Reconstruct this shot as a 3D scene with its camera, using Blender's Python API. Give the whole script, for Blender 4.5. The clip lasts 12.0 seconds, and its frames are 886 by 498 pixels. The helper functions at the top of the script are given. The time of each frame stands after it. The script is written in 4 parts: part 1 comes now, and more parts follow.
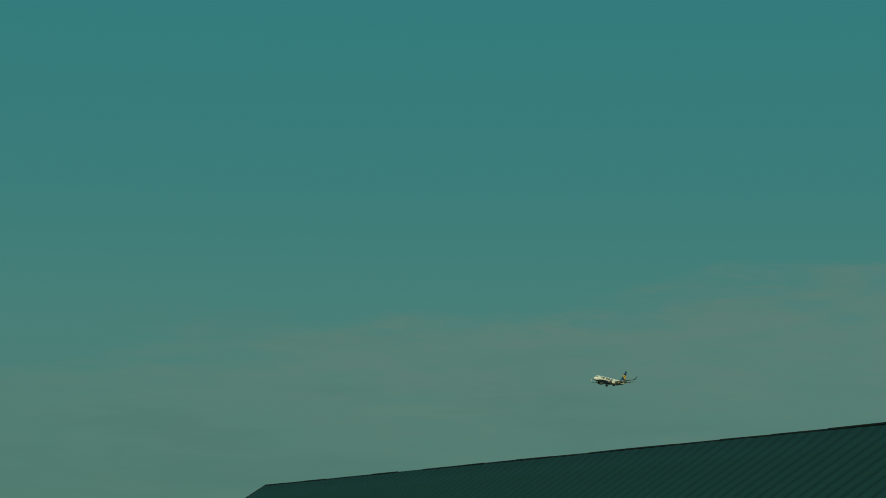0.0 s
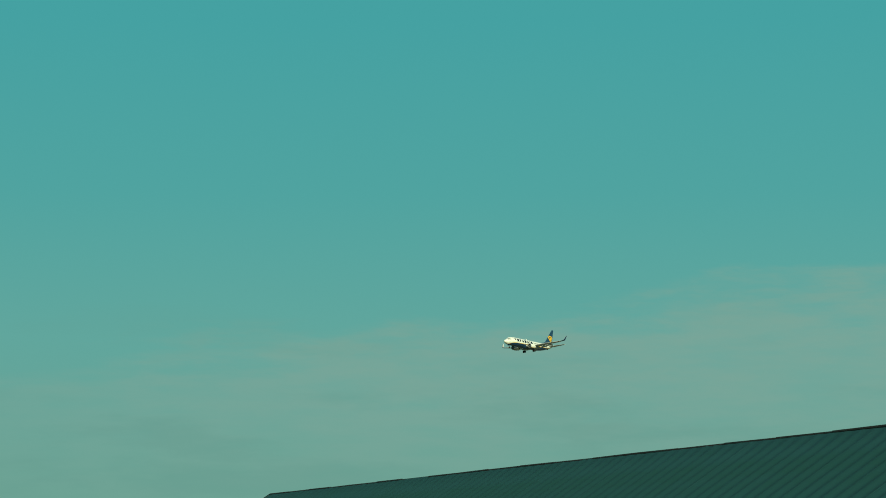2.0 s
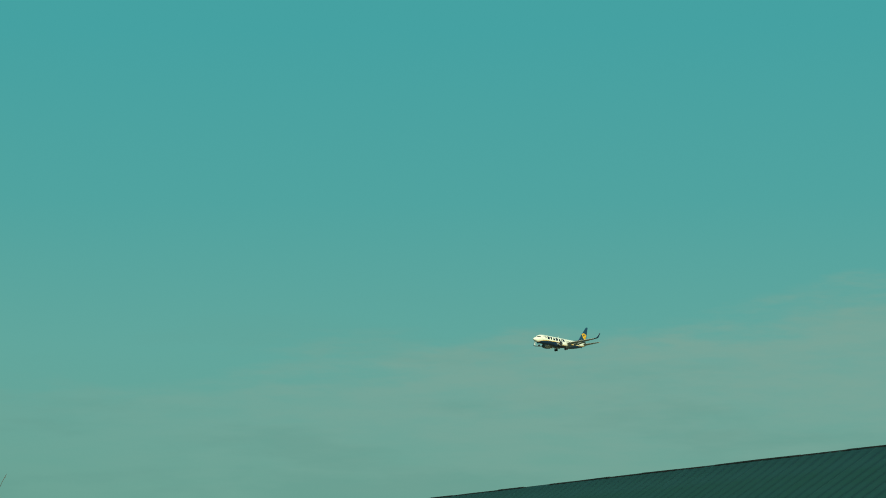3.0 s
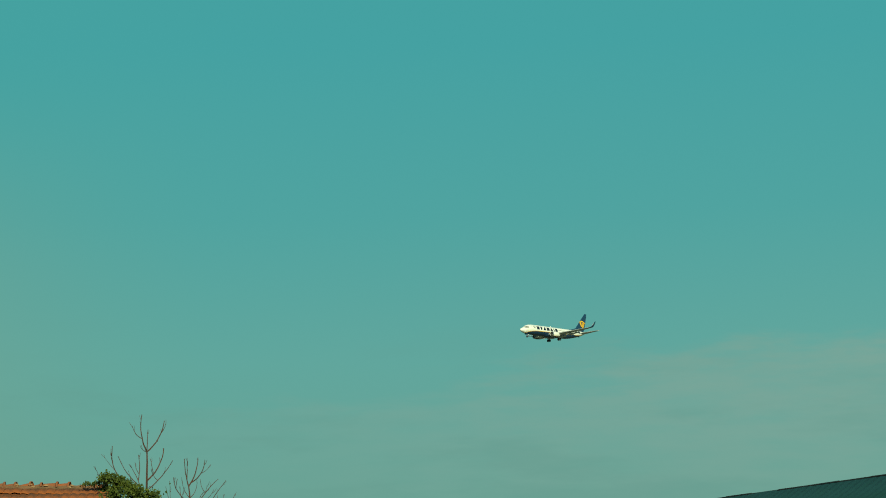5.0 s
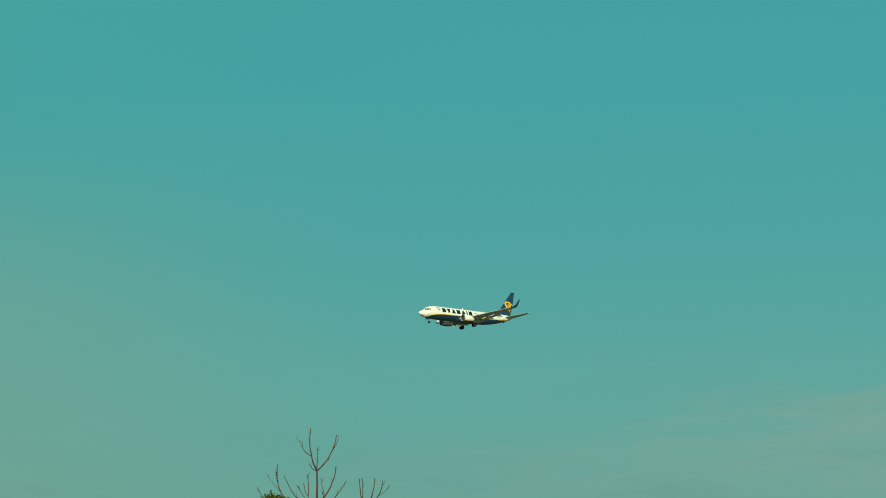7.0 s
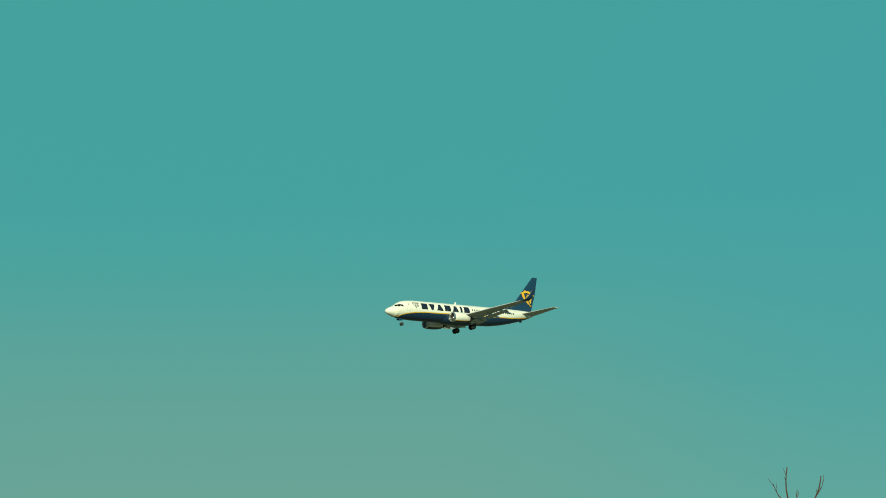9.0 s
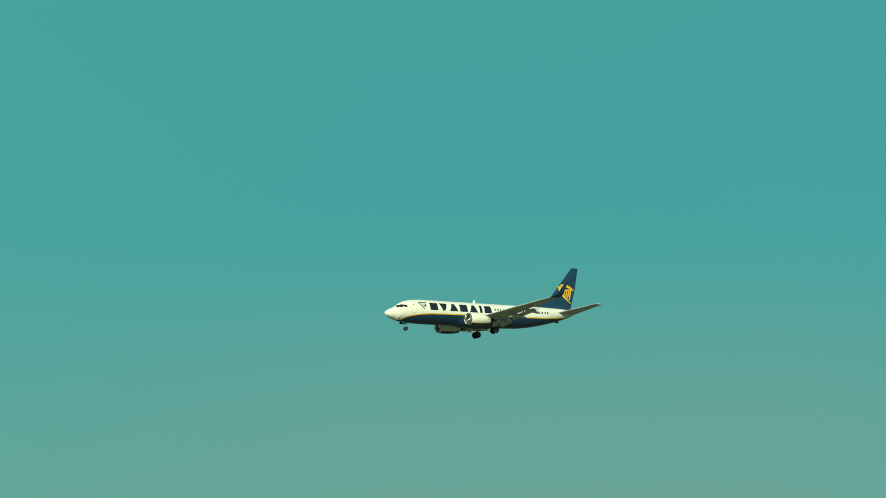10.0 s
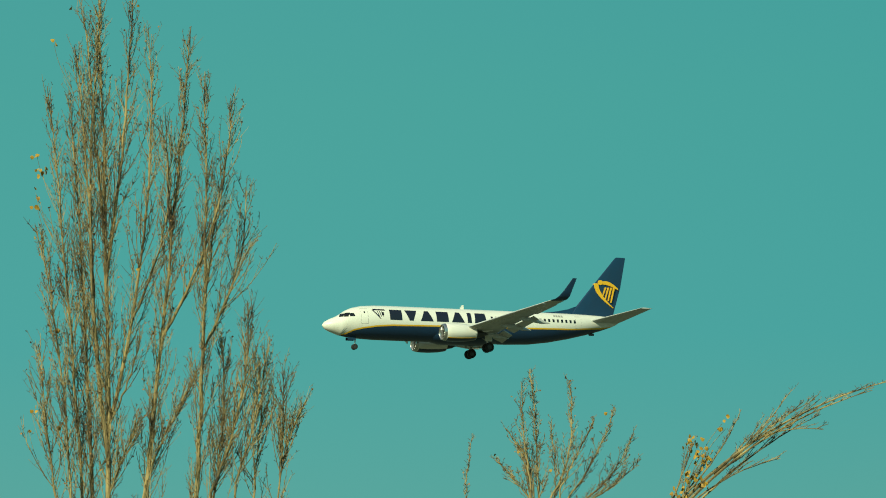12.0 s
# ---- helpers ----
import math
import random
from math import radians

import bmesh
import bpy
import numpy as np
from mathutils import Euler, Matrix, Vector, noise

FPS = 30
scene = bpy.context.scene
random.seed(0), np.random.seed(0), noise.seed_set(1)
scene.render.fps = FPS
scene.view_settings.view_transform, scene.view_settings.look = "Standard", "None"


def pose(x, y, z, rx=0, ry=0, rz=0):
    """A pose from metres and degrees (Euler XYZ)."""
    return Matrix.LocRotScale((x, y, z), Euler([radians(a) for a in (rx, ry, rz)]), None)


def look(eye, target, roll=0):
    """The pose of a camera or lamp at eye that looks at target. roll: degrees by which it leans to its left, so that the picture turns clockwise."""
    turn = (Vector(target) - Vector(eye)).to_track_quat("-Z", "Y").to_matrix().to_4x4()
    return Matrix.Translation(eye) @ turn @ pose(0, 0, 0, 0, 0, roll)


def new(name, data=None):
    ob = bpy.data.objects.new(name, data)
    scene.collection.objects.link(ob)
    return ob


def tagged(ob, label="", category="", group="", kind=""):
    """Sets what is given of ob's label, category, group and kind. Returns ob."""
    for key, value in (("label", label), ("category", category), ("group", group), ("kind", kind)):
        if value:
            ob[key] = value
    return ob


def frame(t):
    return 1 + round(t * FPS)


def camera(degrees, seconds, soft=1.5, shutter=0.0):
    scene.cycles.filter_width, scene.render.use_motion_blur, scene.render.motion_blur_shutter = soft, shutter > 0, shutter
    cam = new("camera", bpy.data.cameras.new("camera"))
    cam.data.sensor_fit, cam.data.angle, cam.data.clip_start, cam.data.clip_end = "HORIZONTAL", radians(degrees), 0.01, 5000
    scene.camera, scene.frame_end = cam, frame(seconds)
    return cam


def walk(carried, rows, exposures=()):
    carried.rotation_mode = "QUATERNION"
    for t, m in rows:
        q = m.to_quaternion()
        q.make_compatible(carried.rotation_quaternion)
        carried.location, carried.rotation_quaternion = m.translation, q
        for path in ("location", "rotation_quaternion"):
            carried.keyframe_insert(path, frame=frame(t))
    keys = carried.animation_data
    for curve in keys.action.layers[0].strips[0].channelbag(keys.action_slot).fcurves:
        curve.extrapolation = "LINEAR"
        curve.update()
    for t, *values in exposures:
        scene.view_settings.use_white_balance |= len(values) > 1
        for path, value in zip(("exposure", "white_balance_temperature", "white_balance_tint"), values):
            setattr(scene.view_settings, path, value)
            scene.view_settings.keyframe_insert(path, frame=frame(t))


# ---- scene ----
cam = camera(19.34, 12.0, soft=1.0)
cam_rows = [
    (0, pose(0.00, 0.00, 1.60, 96.975, 0, -8.170) @ pose(0, 0, 0, 0, 0, 0.64)),
    (0.1, pose(0.00, 0.00, 1.60, 97.583, 0, -8.850) @ pose(0, 0, 0, 0, 0, 0.48)),
    (0.2, pose(0.00, 0.00, 1.60, 97.864, 0, -9.400) @ pose(0, 0, 0, 0, 0, 0.36)),
    (0.3, pose(0.00, 0.00, 1.60, 97.832, 0, -9.750) @ pose(0, 0, 0, 0, 0, 0.27)),
    (0.4, pose(0.00, 0.00, 1.60, 97.721, 0, -9.930) @ pose(0, 0, 0, 0, 0, 0.20)),
    (0.5, pose(0.00, 0.00, 1.60, 97.672, 0, -10.006) @ pose(0, 0, 0, 0, 0, 0.15)),
    (1, pose(0.00, 0.00, 1.60, 97.314, 0, -9.690) @ pose(0, 0, 0, 0, 0, 0.05)),
    (1.5, pose(0.00, 0.00, 1.60, 97.152, 0, -9.088) @ pose(0, 0, 0, 0, 0, 0.00)),
    (2, pose(0.00, 0.00, 1.60, 97.125, 0, -8.126) @ pose(0, 0, 0, 0, 0, 0.00)),
    (2.5, pose(0.00, 0.00, 1.60, 97.258, 0, -6.852) @ pose(0, 0, 0, 0, 0, -0.01)),
    (3, pose(0.00, 0.00, 1.60, 97.308, 0, -5.480) @ pose(0, 0, 0, 0, 0, -0.20)),
    (3.2, pose(0.00, 0.00, 1.60, 97.325, 0, -4.898) @ pose(0, 0, 0, 0, 0, -0.28)),
    (4.8, pose(0.00, 0.00, 1.60, 97.617, 0, -0.875) @ pose(0, 0, 0, 0, 0, -1.40)),
    (5, pose(0.00, 0.00, 1.60, 97.603, 0, -0.613) @ pose(0, 0, 0, 0, 0, -1.34)),
    (5.5, pose(0.00, 0.00, 1.60, 97.591, 0, 0.000) @ pose(0, 0, 0, 0, 0, -1.20)),
    (6, pose(-0.27, 2.49, 1.60, 97.705, 0, 0.277) @ pose(0, 0, 0, 0, 0, -1.10)),
    (6.5, pose(-0.72, 6.76, 1.60, 98.101, 0, 2.178) @ pose(0, 0, 0, 0, 0, -1.12)),
    (7, pose(-1.03, 9.65, 1.60, 98.581, 0, 3.090) @ pose(0, 0, 0, 0, 0, -1.15)),
    (7.2, pose(-1.20, 11.24, 1.60, 98.827, 0, 3.584) @ pose(0, 0, 0, 0, 0, -1.16)),
    (8.8, pose(-2.47, 23.17, 1.60, 100.816, 0, 12.306) @ pose(0, 0, 0, 0, 0, -1.20)),
    (9, pose(-2.62, 24.61, 1.60, 101.074, 0, 13.535) @ pose(0, 0, 0, 0, 0, -1.20)),
    (9.5, pose(-3.89, 28.09, 1.60, 101.037, 0, 16.690) @ pose(0, 0, 0, 0, 0, -1.20)),
    (10, pose(-5.74, 31.29, 1.60, 101.224, 0, 20.676) @ pose(0, 0, 0, 0, 0, -1.20)),
    (10.2, pose(-6.49, 32.59, 1.60, 101.235, 0, 22.170) @ pose(0, 0, 0, 0, 0, -1.20)),
    (10.5, pose(-7.59, 34.50, 1.60, 101.617, 0, 24.431) @ pose(0, 0, 0, 0, 0, -1.20)),
    (11, pose(-9.34, 37.53, 1.60, 102.386, 0, 29.179) @ pose(0, 0, 0, 0, 0, -1.20)),
    (11.5, pose(-11.04, 40.47, 1.60, 103.077, 0, 34.430) @ pose(0, 0, 0, 0, 0, -1.20)),
    (12, pose(-12.74, 43.42, 1.60, 104.181, 0, 40.878) @ pose(0, 0, 0, 0, 0, -1.20)),
]
walk(cam, cam_rows, exposures=[(0, -0.85), (0.2, -0.3), (0.4, 0.0), (12, 0.0)])


# ---- world and sun ----
SUN_AZ, SUN_EL = radians(169), radians(25)     # clockwise from +y


def srgb(r, g, b, a=1.0):
    return (*[(c / 255 / 12.92 if c / 255 <= 0.04045 else ((c / 255 + 0.055) / 1.055) ** 2.4) for c in (r, g, b)], a)


class Tree:
    """Small helper to wire shader nodes."""

    def __init__(self, tree):
        self.t = tree

    def node(self, kind, **kw):
        n = self.t.nodes.new(kind)
        for k, v in kw.items():
            if k == "operation":
                n.operation = v
            elif k == "blend":
                n.data_type, n.blend_type = "RGBA", v
            elif k == "noise":
                n.inputs["Scale"].default_value, n.inputs["Detail"].default_value = v
        return n

    def put(self, value, socket):
        if isinstance(value, bpy.types.NodeSocket):
            self.t.links.new(value, socket)
        else:
            socket.default_value = value

    def math(self, op, a, b=0.0, clamp=False):
        n = self.node("ShaderNodeMath", operation=op)
        n.use_clamp = clamp
        self.put(a, n.inputs[0])
        self.put(b, n.inputs[1])
        return n.outputs[0]

    def smooth(self, v, lo, hi, out0=0.0, out1=1.0):
        n = self.node("ShaderNodeMapRange")
        n.interpolation_type = "SMOOTHSTEP"
        self.put(v, n.inputs[0])
        for i, x in enumerate((lo, hi, out0, out1)):
            n.inputs[i + 1].default_value = x
        return n.outputs[0]

    def mix(self, fac, a, b, blend="MIX"):
        n = self.node("ShaderNodeMix", blend=blend)
        self.put(fac, n.inputs[0])
        self.put(a, n.inputs[6])
        self.put(b, n.inputs[7])
        return n.outputs[2]

    def ramp(self, fac, stops):
        n = self.node("ShaderNodeValToRGB")
        self.put(fac, n.inputs[0])
        e = n.color_ramp.elements
        e[0].position, e[0].color = stops[0]
        e[1].position, e[1].color = stops[-1]
        for p, c in stops[1:-1]:
            e.new(p).color = c
        return n.outputs[0]

    def mapped(self, coords, scale):
        n = self.node("ShaderNodeMapping")
        self.put(coords, n.inputs[0])
        n.inputs["Scale"].default_value = scale
        return n.outputs[0]

    def noise(self, coords, scale, detail=3.0, rough=0.55):
        n = self.node("ShaderNodeTexNoise", noise=(scale, detail))
        n.inputs["Roughness"].default_value = rough
        self.put(coords, n.inputs["Vector"])
        return n.outputs["Fac"]


def make_world():
    w = bpy.data.worlds.new("hazy_sky")
    scene.world = w
    w.use_nodes = True
    t = Tree(w.node_tree)
    t.t.nodes.clear()
    co = t.node("ShaderNodeTexCoord").outputs["Generated"]
    sep = t.node("ShaderNodeSeparateXYZ")
    t.put(co, sep.inputs[0])
    x, z = sep.outputs[0], sep.outputs[2]
    # clear sky, teal above and paler towards the horizon
    clear = t.ramp(t.math("MULTIPLY", z, 2.0), [
        (0.0, srgb(110, 161, 143)), (0.08, srgb(104, 162, 148)), (0.18, srgb(97, 166, 157)),
        (0.29, srgb(80, 163, 160)), (0.42, srgb(69, 161, 162)), (0.6, srgb(67, 160, 159)), (1.0, srgb(60, 150, 160))])
    clear = t.mix(t.smooth(x, -0.02, -0.3), clear, t.mix(1.0, clear, (1.04, 1.01, 0.955, 1), "MULTIPLY"))
    clear = t.mix(t.smooth(x, -0.34, -0.72), clear, t.mix(1.0, clear, (1.22, 1.035, 1.005, 1), "MULTIPLY"))
    # pale haze low over the middle of the sweep
    low = t.math("MULTIPLY", t.smooth(z, 0.20, 0.12, 0.0, 0.48), t.math("MULTIPLY", t.smooth(x, -0.07, -0.24), t.smooth(x, -0.58, -0.36)))
    clear = t.mix(low, clear, srgb(114, 162, 147))
    # a thin cloud bank low in the first part of the sky
    wide = t.noise(t.mapped(co, (9, 9, 45)), 1.0, 5, 0.6)
    fine = t.noise(t.mapped(co, (30, 30, 150)), 1.0, 4, 0.6)
    edge = t.math("ADD", t.math("MULTIPLY", x, 0.095), 0.083)
    edge = t.math("ADD", edge, t.math("MULTIPLY", t.math("SUBTRACT", wide, 0.5), 0.05))
    edge = t.math("ADD", edge, t.math("MULTIPLY", t.math("SUBTRACT", fine, 0.5), 0.02))
    bank = t.smooth(t.math("SUBTRACT", edge, z), -0.004, 0.014)
    bank = t.math("MULTIPLY", bank, t.smooth(x, -0.2, 0.16))
    bank = t.math("MULTIPLY", bank, t.smooth(z, 0.02, 0.085, 0.45, 0.85))
    bank = t.math("MULTIPLY", bank, t.smooth(fine, 0.25, 0.7, 0.55, 1.0))
    sky = t.mix(bank, clear, srgb(124, 165, 152))
    shade = t.math("MULTIPLY", t.smooth(wide, 0.48, 0.66), t.smooth(z, 0.12, 0.05, 0.0, 0.35))
    sky = t.mix(shade, sky, srgb(98, 152, 140))
    # high above the view the sky goes on as a clear daylight sky
    high = t.node("ShaderNodeTexSky")
    high.sky_type, high.sun_disc = "NISHITA", False
    high.sun_elevation, high.sun_rotation = SUN_EL, SUN_AZ
    high_c = t.mix(1.0, high.outputs[0], (0.10, 0.10, 0.10, 1), "MULTIPLY")
    sky = t.mix(t.smooth(z, 0.45, 0.8), sky, high_c)
    bg = t.node("ShaderNodeBackground")
    t.put(sky, bg.inputs[0])
    bg.inputs[1].default_value = 1.0
    out = t.node("ShaderNodeOutputWorld")
    t.put(bg.outputs[0], out.inputs[0])


make_world()
sun = new("sun", bpy.data.lights.new("sun", "SUN"))
sun.data.energy, sun.data.angle, sun.data.color = 4.7, radians(0.6), (0.96, 0.97, 0.61)
sun.matrix_world = look((math.sin(SUN_AZ) * math.cos(SUN_EL) * 50, math.cos(SUN_AZ) * math.cos(SUN_EL) * 50, math.sin(SUN_EL) * 50), (0, 0, 0))


# ---- materials ----
def material(name, base, rough=0.6, metal=0.0, vary=0.0, dark=None, scale=4.0, bump=0.0, fine=40.0, coat=0.0, random_piece=0.0, stretch=(1, 1, 1), spec=0.5):
    """Two scales of variation between base and dark, a fine grain in the relief."""
    m = bpy.data.materials.new(name)
    m.use_nodes = True
    t = Tree(m.node_tree)
    b = t.t.nodes["Principled BSDF"]
    b.inputs["Metallic"].default_value = metal
    b.inputs["Coat Weight"].default_value = coat
    b.inputs["Specular IOR Level"].default_value = spec
    co = t.mapped(t.node("ShaderNodeTexCoord").outputs["Object"], stretch)
    dark = dark or tuple(c * 0.55 for c in base[:3]) + (1,)
    n1, n2 = t.noise(co, scale, 4), t.noise(co, fine, 3)
    f = t.math("ADD", t.smooth(n1, 0.35, 0.7, 0, vary), t.math("MULTIPLY", t.math("SUBTRACT", n2, 0.5), vary * 0.8), clamp=True)
    if random_piece:
        info = t.node("ShaderNodeObjectInfo")
        f = t.math("ADD", f, t.math("MULTIPLY", info.outputs["Random"], random_piece), clamp=True)
    t.put(t.mix(f, base, dark), b.inputs["Base Color"])
    t.put(t.math("ADD", rough, t.math("MULTIPLY", t.math("SUBTRACT", n1, 0.5), 0.15), clamp=True), b.inputs["Roughness"])
    if bump:
        bp = t.node("ShaderNodeBump")
        bp.inputs["Strength"].default_value = bump
        bp.inputs["Distance"].default_value = 0.02
        t.put(n2, bp.inputs["Height"])
        t.put(bp.outputs[0], b.inputs["Normal"])
    return m


WHITE = material("white_paint", (0.80, 0.80, 0.74, 1), 0.32, vary=0.12, dark=(0.62, 0.61, 0.54, 1), scale=0.5, fine=6, coat=0.3, stretch=(1, 0.3, 1.5))
BLUE = material("navy_paint", (0.009, 0.038, 0.092, 1), 0.35, vary=0.25, dark=(0.012, 0.030, 0.06, 1), scale=0.6, fine=8, coat=0.2)
GOLD = material("yellow_paint", (0.80, 0.45, 0.02, 1), 0.4, vary=0.15, scale=1.5)
WING = material("grey_wing_paint", (0.52, 0.54, 0.53, 1), 0.4, vary=0.35, dark=(0.36, 0.37, 0.37, 1), scale=0.8, fine=5, stretch=(0.5, 2, 1))
METAL = material("bare_metal", (0.62, 0.62, 0.60, 1), 0.28, metal=0.9, vary=0.2, scale=2)
DARKMETAL = material("dark_metal", (0.08, 0.08, 0.08, 1), 0.45, metal=0.6, vary=0.3, scale=3)
RUBBER = material("rubber", (0.018, 0.018, 0.018, 1), 0.8, vary=0.3, scale=5)
# darker copy of the navy, toned down to offset sunlight on the hull
DARKENED_BLUE = material("navy_darkened_for_sun", (0.007, 0.013, 0.030, 1), 0.5, vary=0.2)
GLASS = material("dark_glass", (0.012, 0.014, 0.016, 1), 0.08)
SEAM = material("seam_grey", (0.35, 0.35, 0.33, 1), 0.5, vary=0.2)
GREEN_SHEET = material("green_sheet_metal", (0.016, 0.070, 0.078, 1), 0.85, vary=0.5, dark=(0.010, 0.060, 0.044, 1), scale=0.25, fine=3, bump=0.1, random_piece=0.15, stretch=(1, 0.4, 1), spec=0.15)
CAP_SHEET = material("rusty_ridge_metal", (0.010, 0.014, 0.012, 1), 0.85, vary=0.6, dark=(0.024, 0.016, 0.011, 1), scale=0.8, fine=8, bump=0.2, spec=0.15)
TILE = material("clay_tile", (0.34, 0.088, 0.012, 1), 0.9, vary=0.9, dark=(0.085, 0.034, 0.013, 1), scale=2.5, fine=30, bump=0.5, random_piece=0.35)
RIDGE = material("ridge_clay", (0.31, 0.08, 0.018, 1), 0.9, vary=0.7, dark=(0.13, 0.06, 0.03, 1), scale=3, fine=30, bump=0.5, random_piece=0.4)
MORTAR = material("old_mortar", (0.17, 0.085, 0.04, 1), 0.95, vary=0.7, dark=(0.07, 0.05, 0.025, 1), scale=5, bump=0.6)
LIME = material("lime_mortar", (0.36, 0.21, 0.10, 1), 0.95, vary=0.8, dark=(0.22, 0.14, 0.07, 1), scale=6, fine=40, bump=0.4)
PLASTER = material("old_plaster", (0.45, 0.40, 0.31, 1), 0.9, vary=0.5, dark=(0.26, 0.22, 0.17, 1), scale=0.9, fine=20, bump=0.4)
CONCRETE = material("hall_wall", (0.30, 0.30, 0.28, 1), 0.9, vary=0.5, scale=0.7, fine=15, bump=0.3)
BARK_RED = material("reddish_bark", (0.085, 0.037, 0.024, 1), 0.9, vary=0.7, dark=(0.03, 0.018, 0.014, 1), scale=4, fine=40, bump=0.4)
BARK = material("poplar_bark", (0.38, 0.29, 0.125, 1), 0.85, vary=0.95, dark=(0.045, 0.034, 0.022, 1), scale=2.2, fine=25, bump=0.4, stretch=(1, 1, 0.5))
TWIG = material("poplar_twig", (0.22, 0.14, 0.065, 1), 0.8, vary=0.9, dark=(0.05, 0.035, 0.022, 1), scale=1.3, fine=20)
LEAF = material("yellow_leaf", (0.50, 0.29, 0.03, 1), 0.6, vary=0.8, dark=(0.22, 0.12, 0.02, 1), scale=3, fine=15)
DRY_LEAF = material("withered_leaf", (0.36, 0.18, 0.06, 1), 0.75, vary=0.9, dark=(0.08, 0.045, 0.022, 1), scale=2, fine=15)
IVY = material("ivy_leaf", (0.076, 0.100, 0.013, 1), 0.65, vary=0.85, dark=(0.016, 0.034, 0.008, 1), scale=3, fine=25, spec=0.2)
GROUND = material("rough_grass", (0.075, 0.095, 0.05, 1), 0.95, vary=0.9, dark=(0.11, 0.10, 0.065, 1), scale=0.15, fine=2.5, bump=0.6)


# ---- building helpers ----
def empty(name, m=None):
    ob = new(name)
    ob.matrix_basis = m or Matrix()
    return ob


def finish(ob, mats, smooth):
    for m in mats if isinstance(mats, (list, tuple)) else [mats]:
        ob.data.materials.append(m)
    if smooth:
        ob.data.shade_smooth()
        ob.data.set_sharp_from_angle(angle=radians(35))
    return ob


def part(name, bm, mats, parent, label="", smooth=True):
    """Link a bmesh as one mesh under a thing or a part."""
    me = bpy.data.meshes.new(name)
    bm.to_mesh(me)
    bm.free()
    ob = finish(new(name, me), mats, smooth)
    ob.parent = parent
    return tagged(ob, label)


def solid(verts, faces):
    bm = bmesh.new()
    vs = [bm.verts.new(v) for v in verts]
    for f in faces:
        try:
            bm.faces.new([vs[i] for i in f])
        except ValueError:
            pass
    bmesh.ops.recalc_face_normals(bm, faces=bm.faces)
    return bm


def loft(rings, cap=True):
    n = len(rings[0])
    verts = [v for r in rings for v in r]
    faces = [(i * n + j, i * n + (j + 1) % n, (i + 1) * n + (j + 1) % n, (i + 1) * n + j)
             for i in range(len(rings) - 1) for j in range(n)]
    if cap:
        faces += [tuple(range(n)), tuple(range((len(rings) - 1) * n, len(rings) * n))]
    return solid(verts, faces)


def lathe(profile, at=(0, 0, 0), n=28, squash=1.0, cap=True):
    """Rings along y: profile of (y, radius); squash flattens the underside."""
    rings = []
    for y, r in profile:
        ring = []
        for k in range(n):
            a = 2 * math.pi * k / n
            x, z = r * math.cos(a), r * math.sin(a)
            ring.append((at[0] + x, at[1] + y, at[2] + (z * squash if z < 0 else z)))
        rings.append(ring)
    return loft(rings, cap)


def box(bm_size, at=(0, 0, 0), bevel=0.0, m=None):
    bm = bmesh.new()
    bmesh.ops.create_cube(bm, size=1)
    bmesh.ops.scale(bm, vec=bm_size, verts=bm.verts)
    if bevel:
        bmesh.ops.bevel(bm, geom=bm.edges[:], offset=bevel, segments=2, affect="EDGES")
    if m:
        bmesh.ops.transform(bm, matrix=m, verts=bm.verts)
    bmesh.ops.translate(bm, vec=at, verts=bm.verts)
    return bm


def tube(points, radii, n=6):
    """A round tapering tube through the points."""
    rings = []
    for i, p in enumerate(points):
        d = Vector(points[min(i + 1, len(points) - 1)]) - Vector(points[max(i - 1, 0)])
        q = d.to_track_quat("Z", "Y")
        rings.append([tuple(Vector(p) + q @ Vector((radii[i] * math.cos(2 * math.pi * k / n), radii[i] * math.sin(2 * math.pi * k / n), 0))) for k in range(n)])
    return loft(rings)


# ---- ground ----
def make_ground():
    n, half = 60, 4200
    verts, faces = [], []
    for j in range(n + 1):
        for i in range(n + 1):
            u, v = i / n * 2 - 1, j / n * 2 - 1
            x, y = half * u * abs(u) ** 1.5, half * v * abs(v) ** 1.5
            verts.append((x, y, -0.03 + 0.03 * noise.noise((x * 0.05, y * 0.05, 0))))
    for j in range(n):
        for i in range(n):
            a = j * (n + 1) + i
            faces.append((a, a + 1, a + n + 2, a + n + 1))
    me = bpy.data.meshes.new("ground")
    me.from_pydata(verts, [], faces)
    tagged(finish(new("ground", me), GROUND, True), "rough flat field of dry grass and bare soil", "ground", kind="structure")


make_ground()


# ---- the airliner: nose at y = 0, tail at negative y, x to its right ----
#          y     half-width top    bottom
HULL = [(0.0, 0.06, -0.50, -0.62), (-0.25, 0.42, -0.16, -0.95), (-0.8, 0.80, 0.16, -1.24), (-1.5, 1.10, 0.46, -1.49),
        (-2.0, 1.26, 0.72, -1.68), (-2.7, 1.44, 1.22, -1.80), (-3.5, 1.60, 1.58, -1.90), (-4.6, 1.76, 1.84, -1.98),
        (-6.2, 1.86, 1.97, -2.05), (-8.0, 1.88, 2.0, -2.06), (-12, 1.88, 2.0, -2.06), (-18, 1.88, 2.0, -2.06), (-23, 1.88, 2.0, -2.04),
        (-26, 1.87, 2.0, -1.92), (-28.5, 1.78, 2.0, -1.60), (-31, 1.58, 1.99, -1.12), (-33.5, 1.27, 1.95, -0.52),
        (-35.4, 0.92, 1.88, 0.02), (-36.8, 0.55, 1.77, 0.50), (-37.6, 0.28, 1.65, 0.84), (-37.95, 0.13, 1.52, 1.06)]


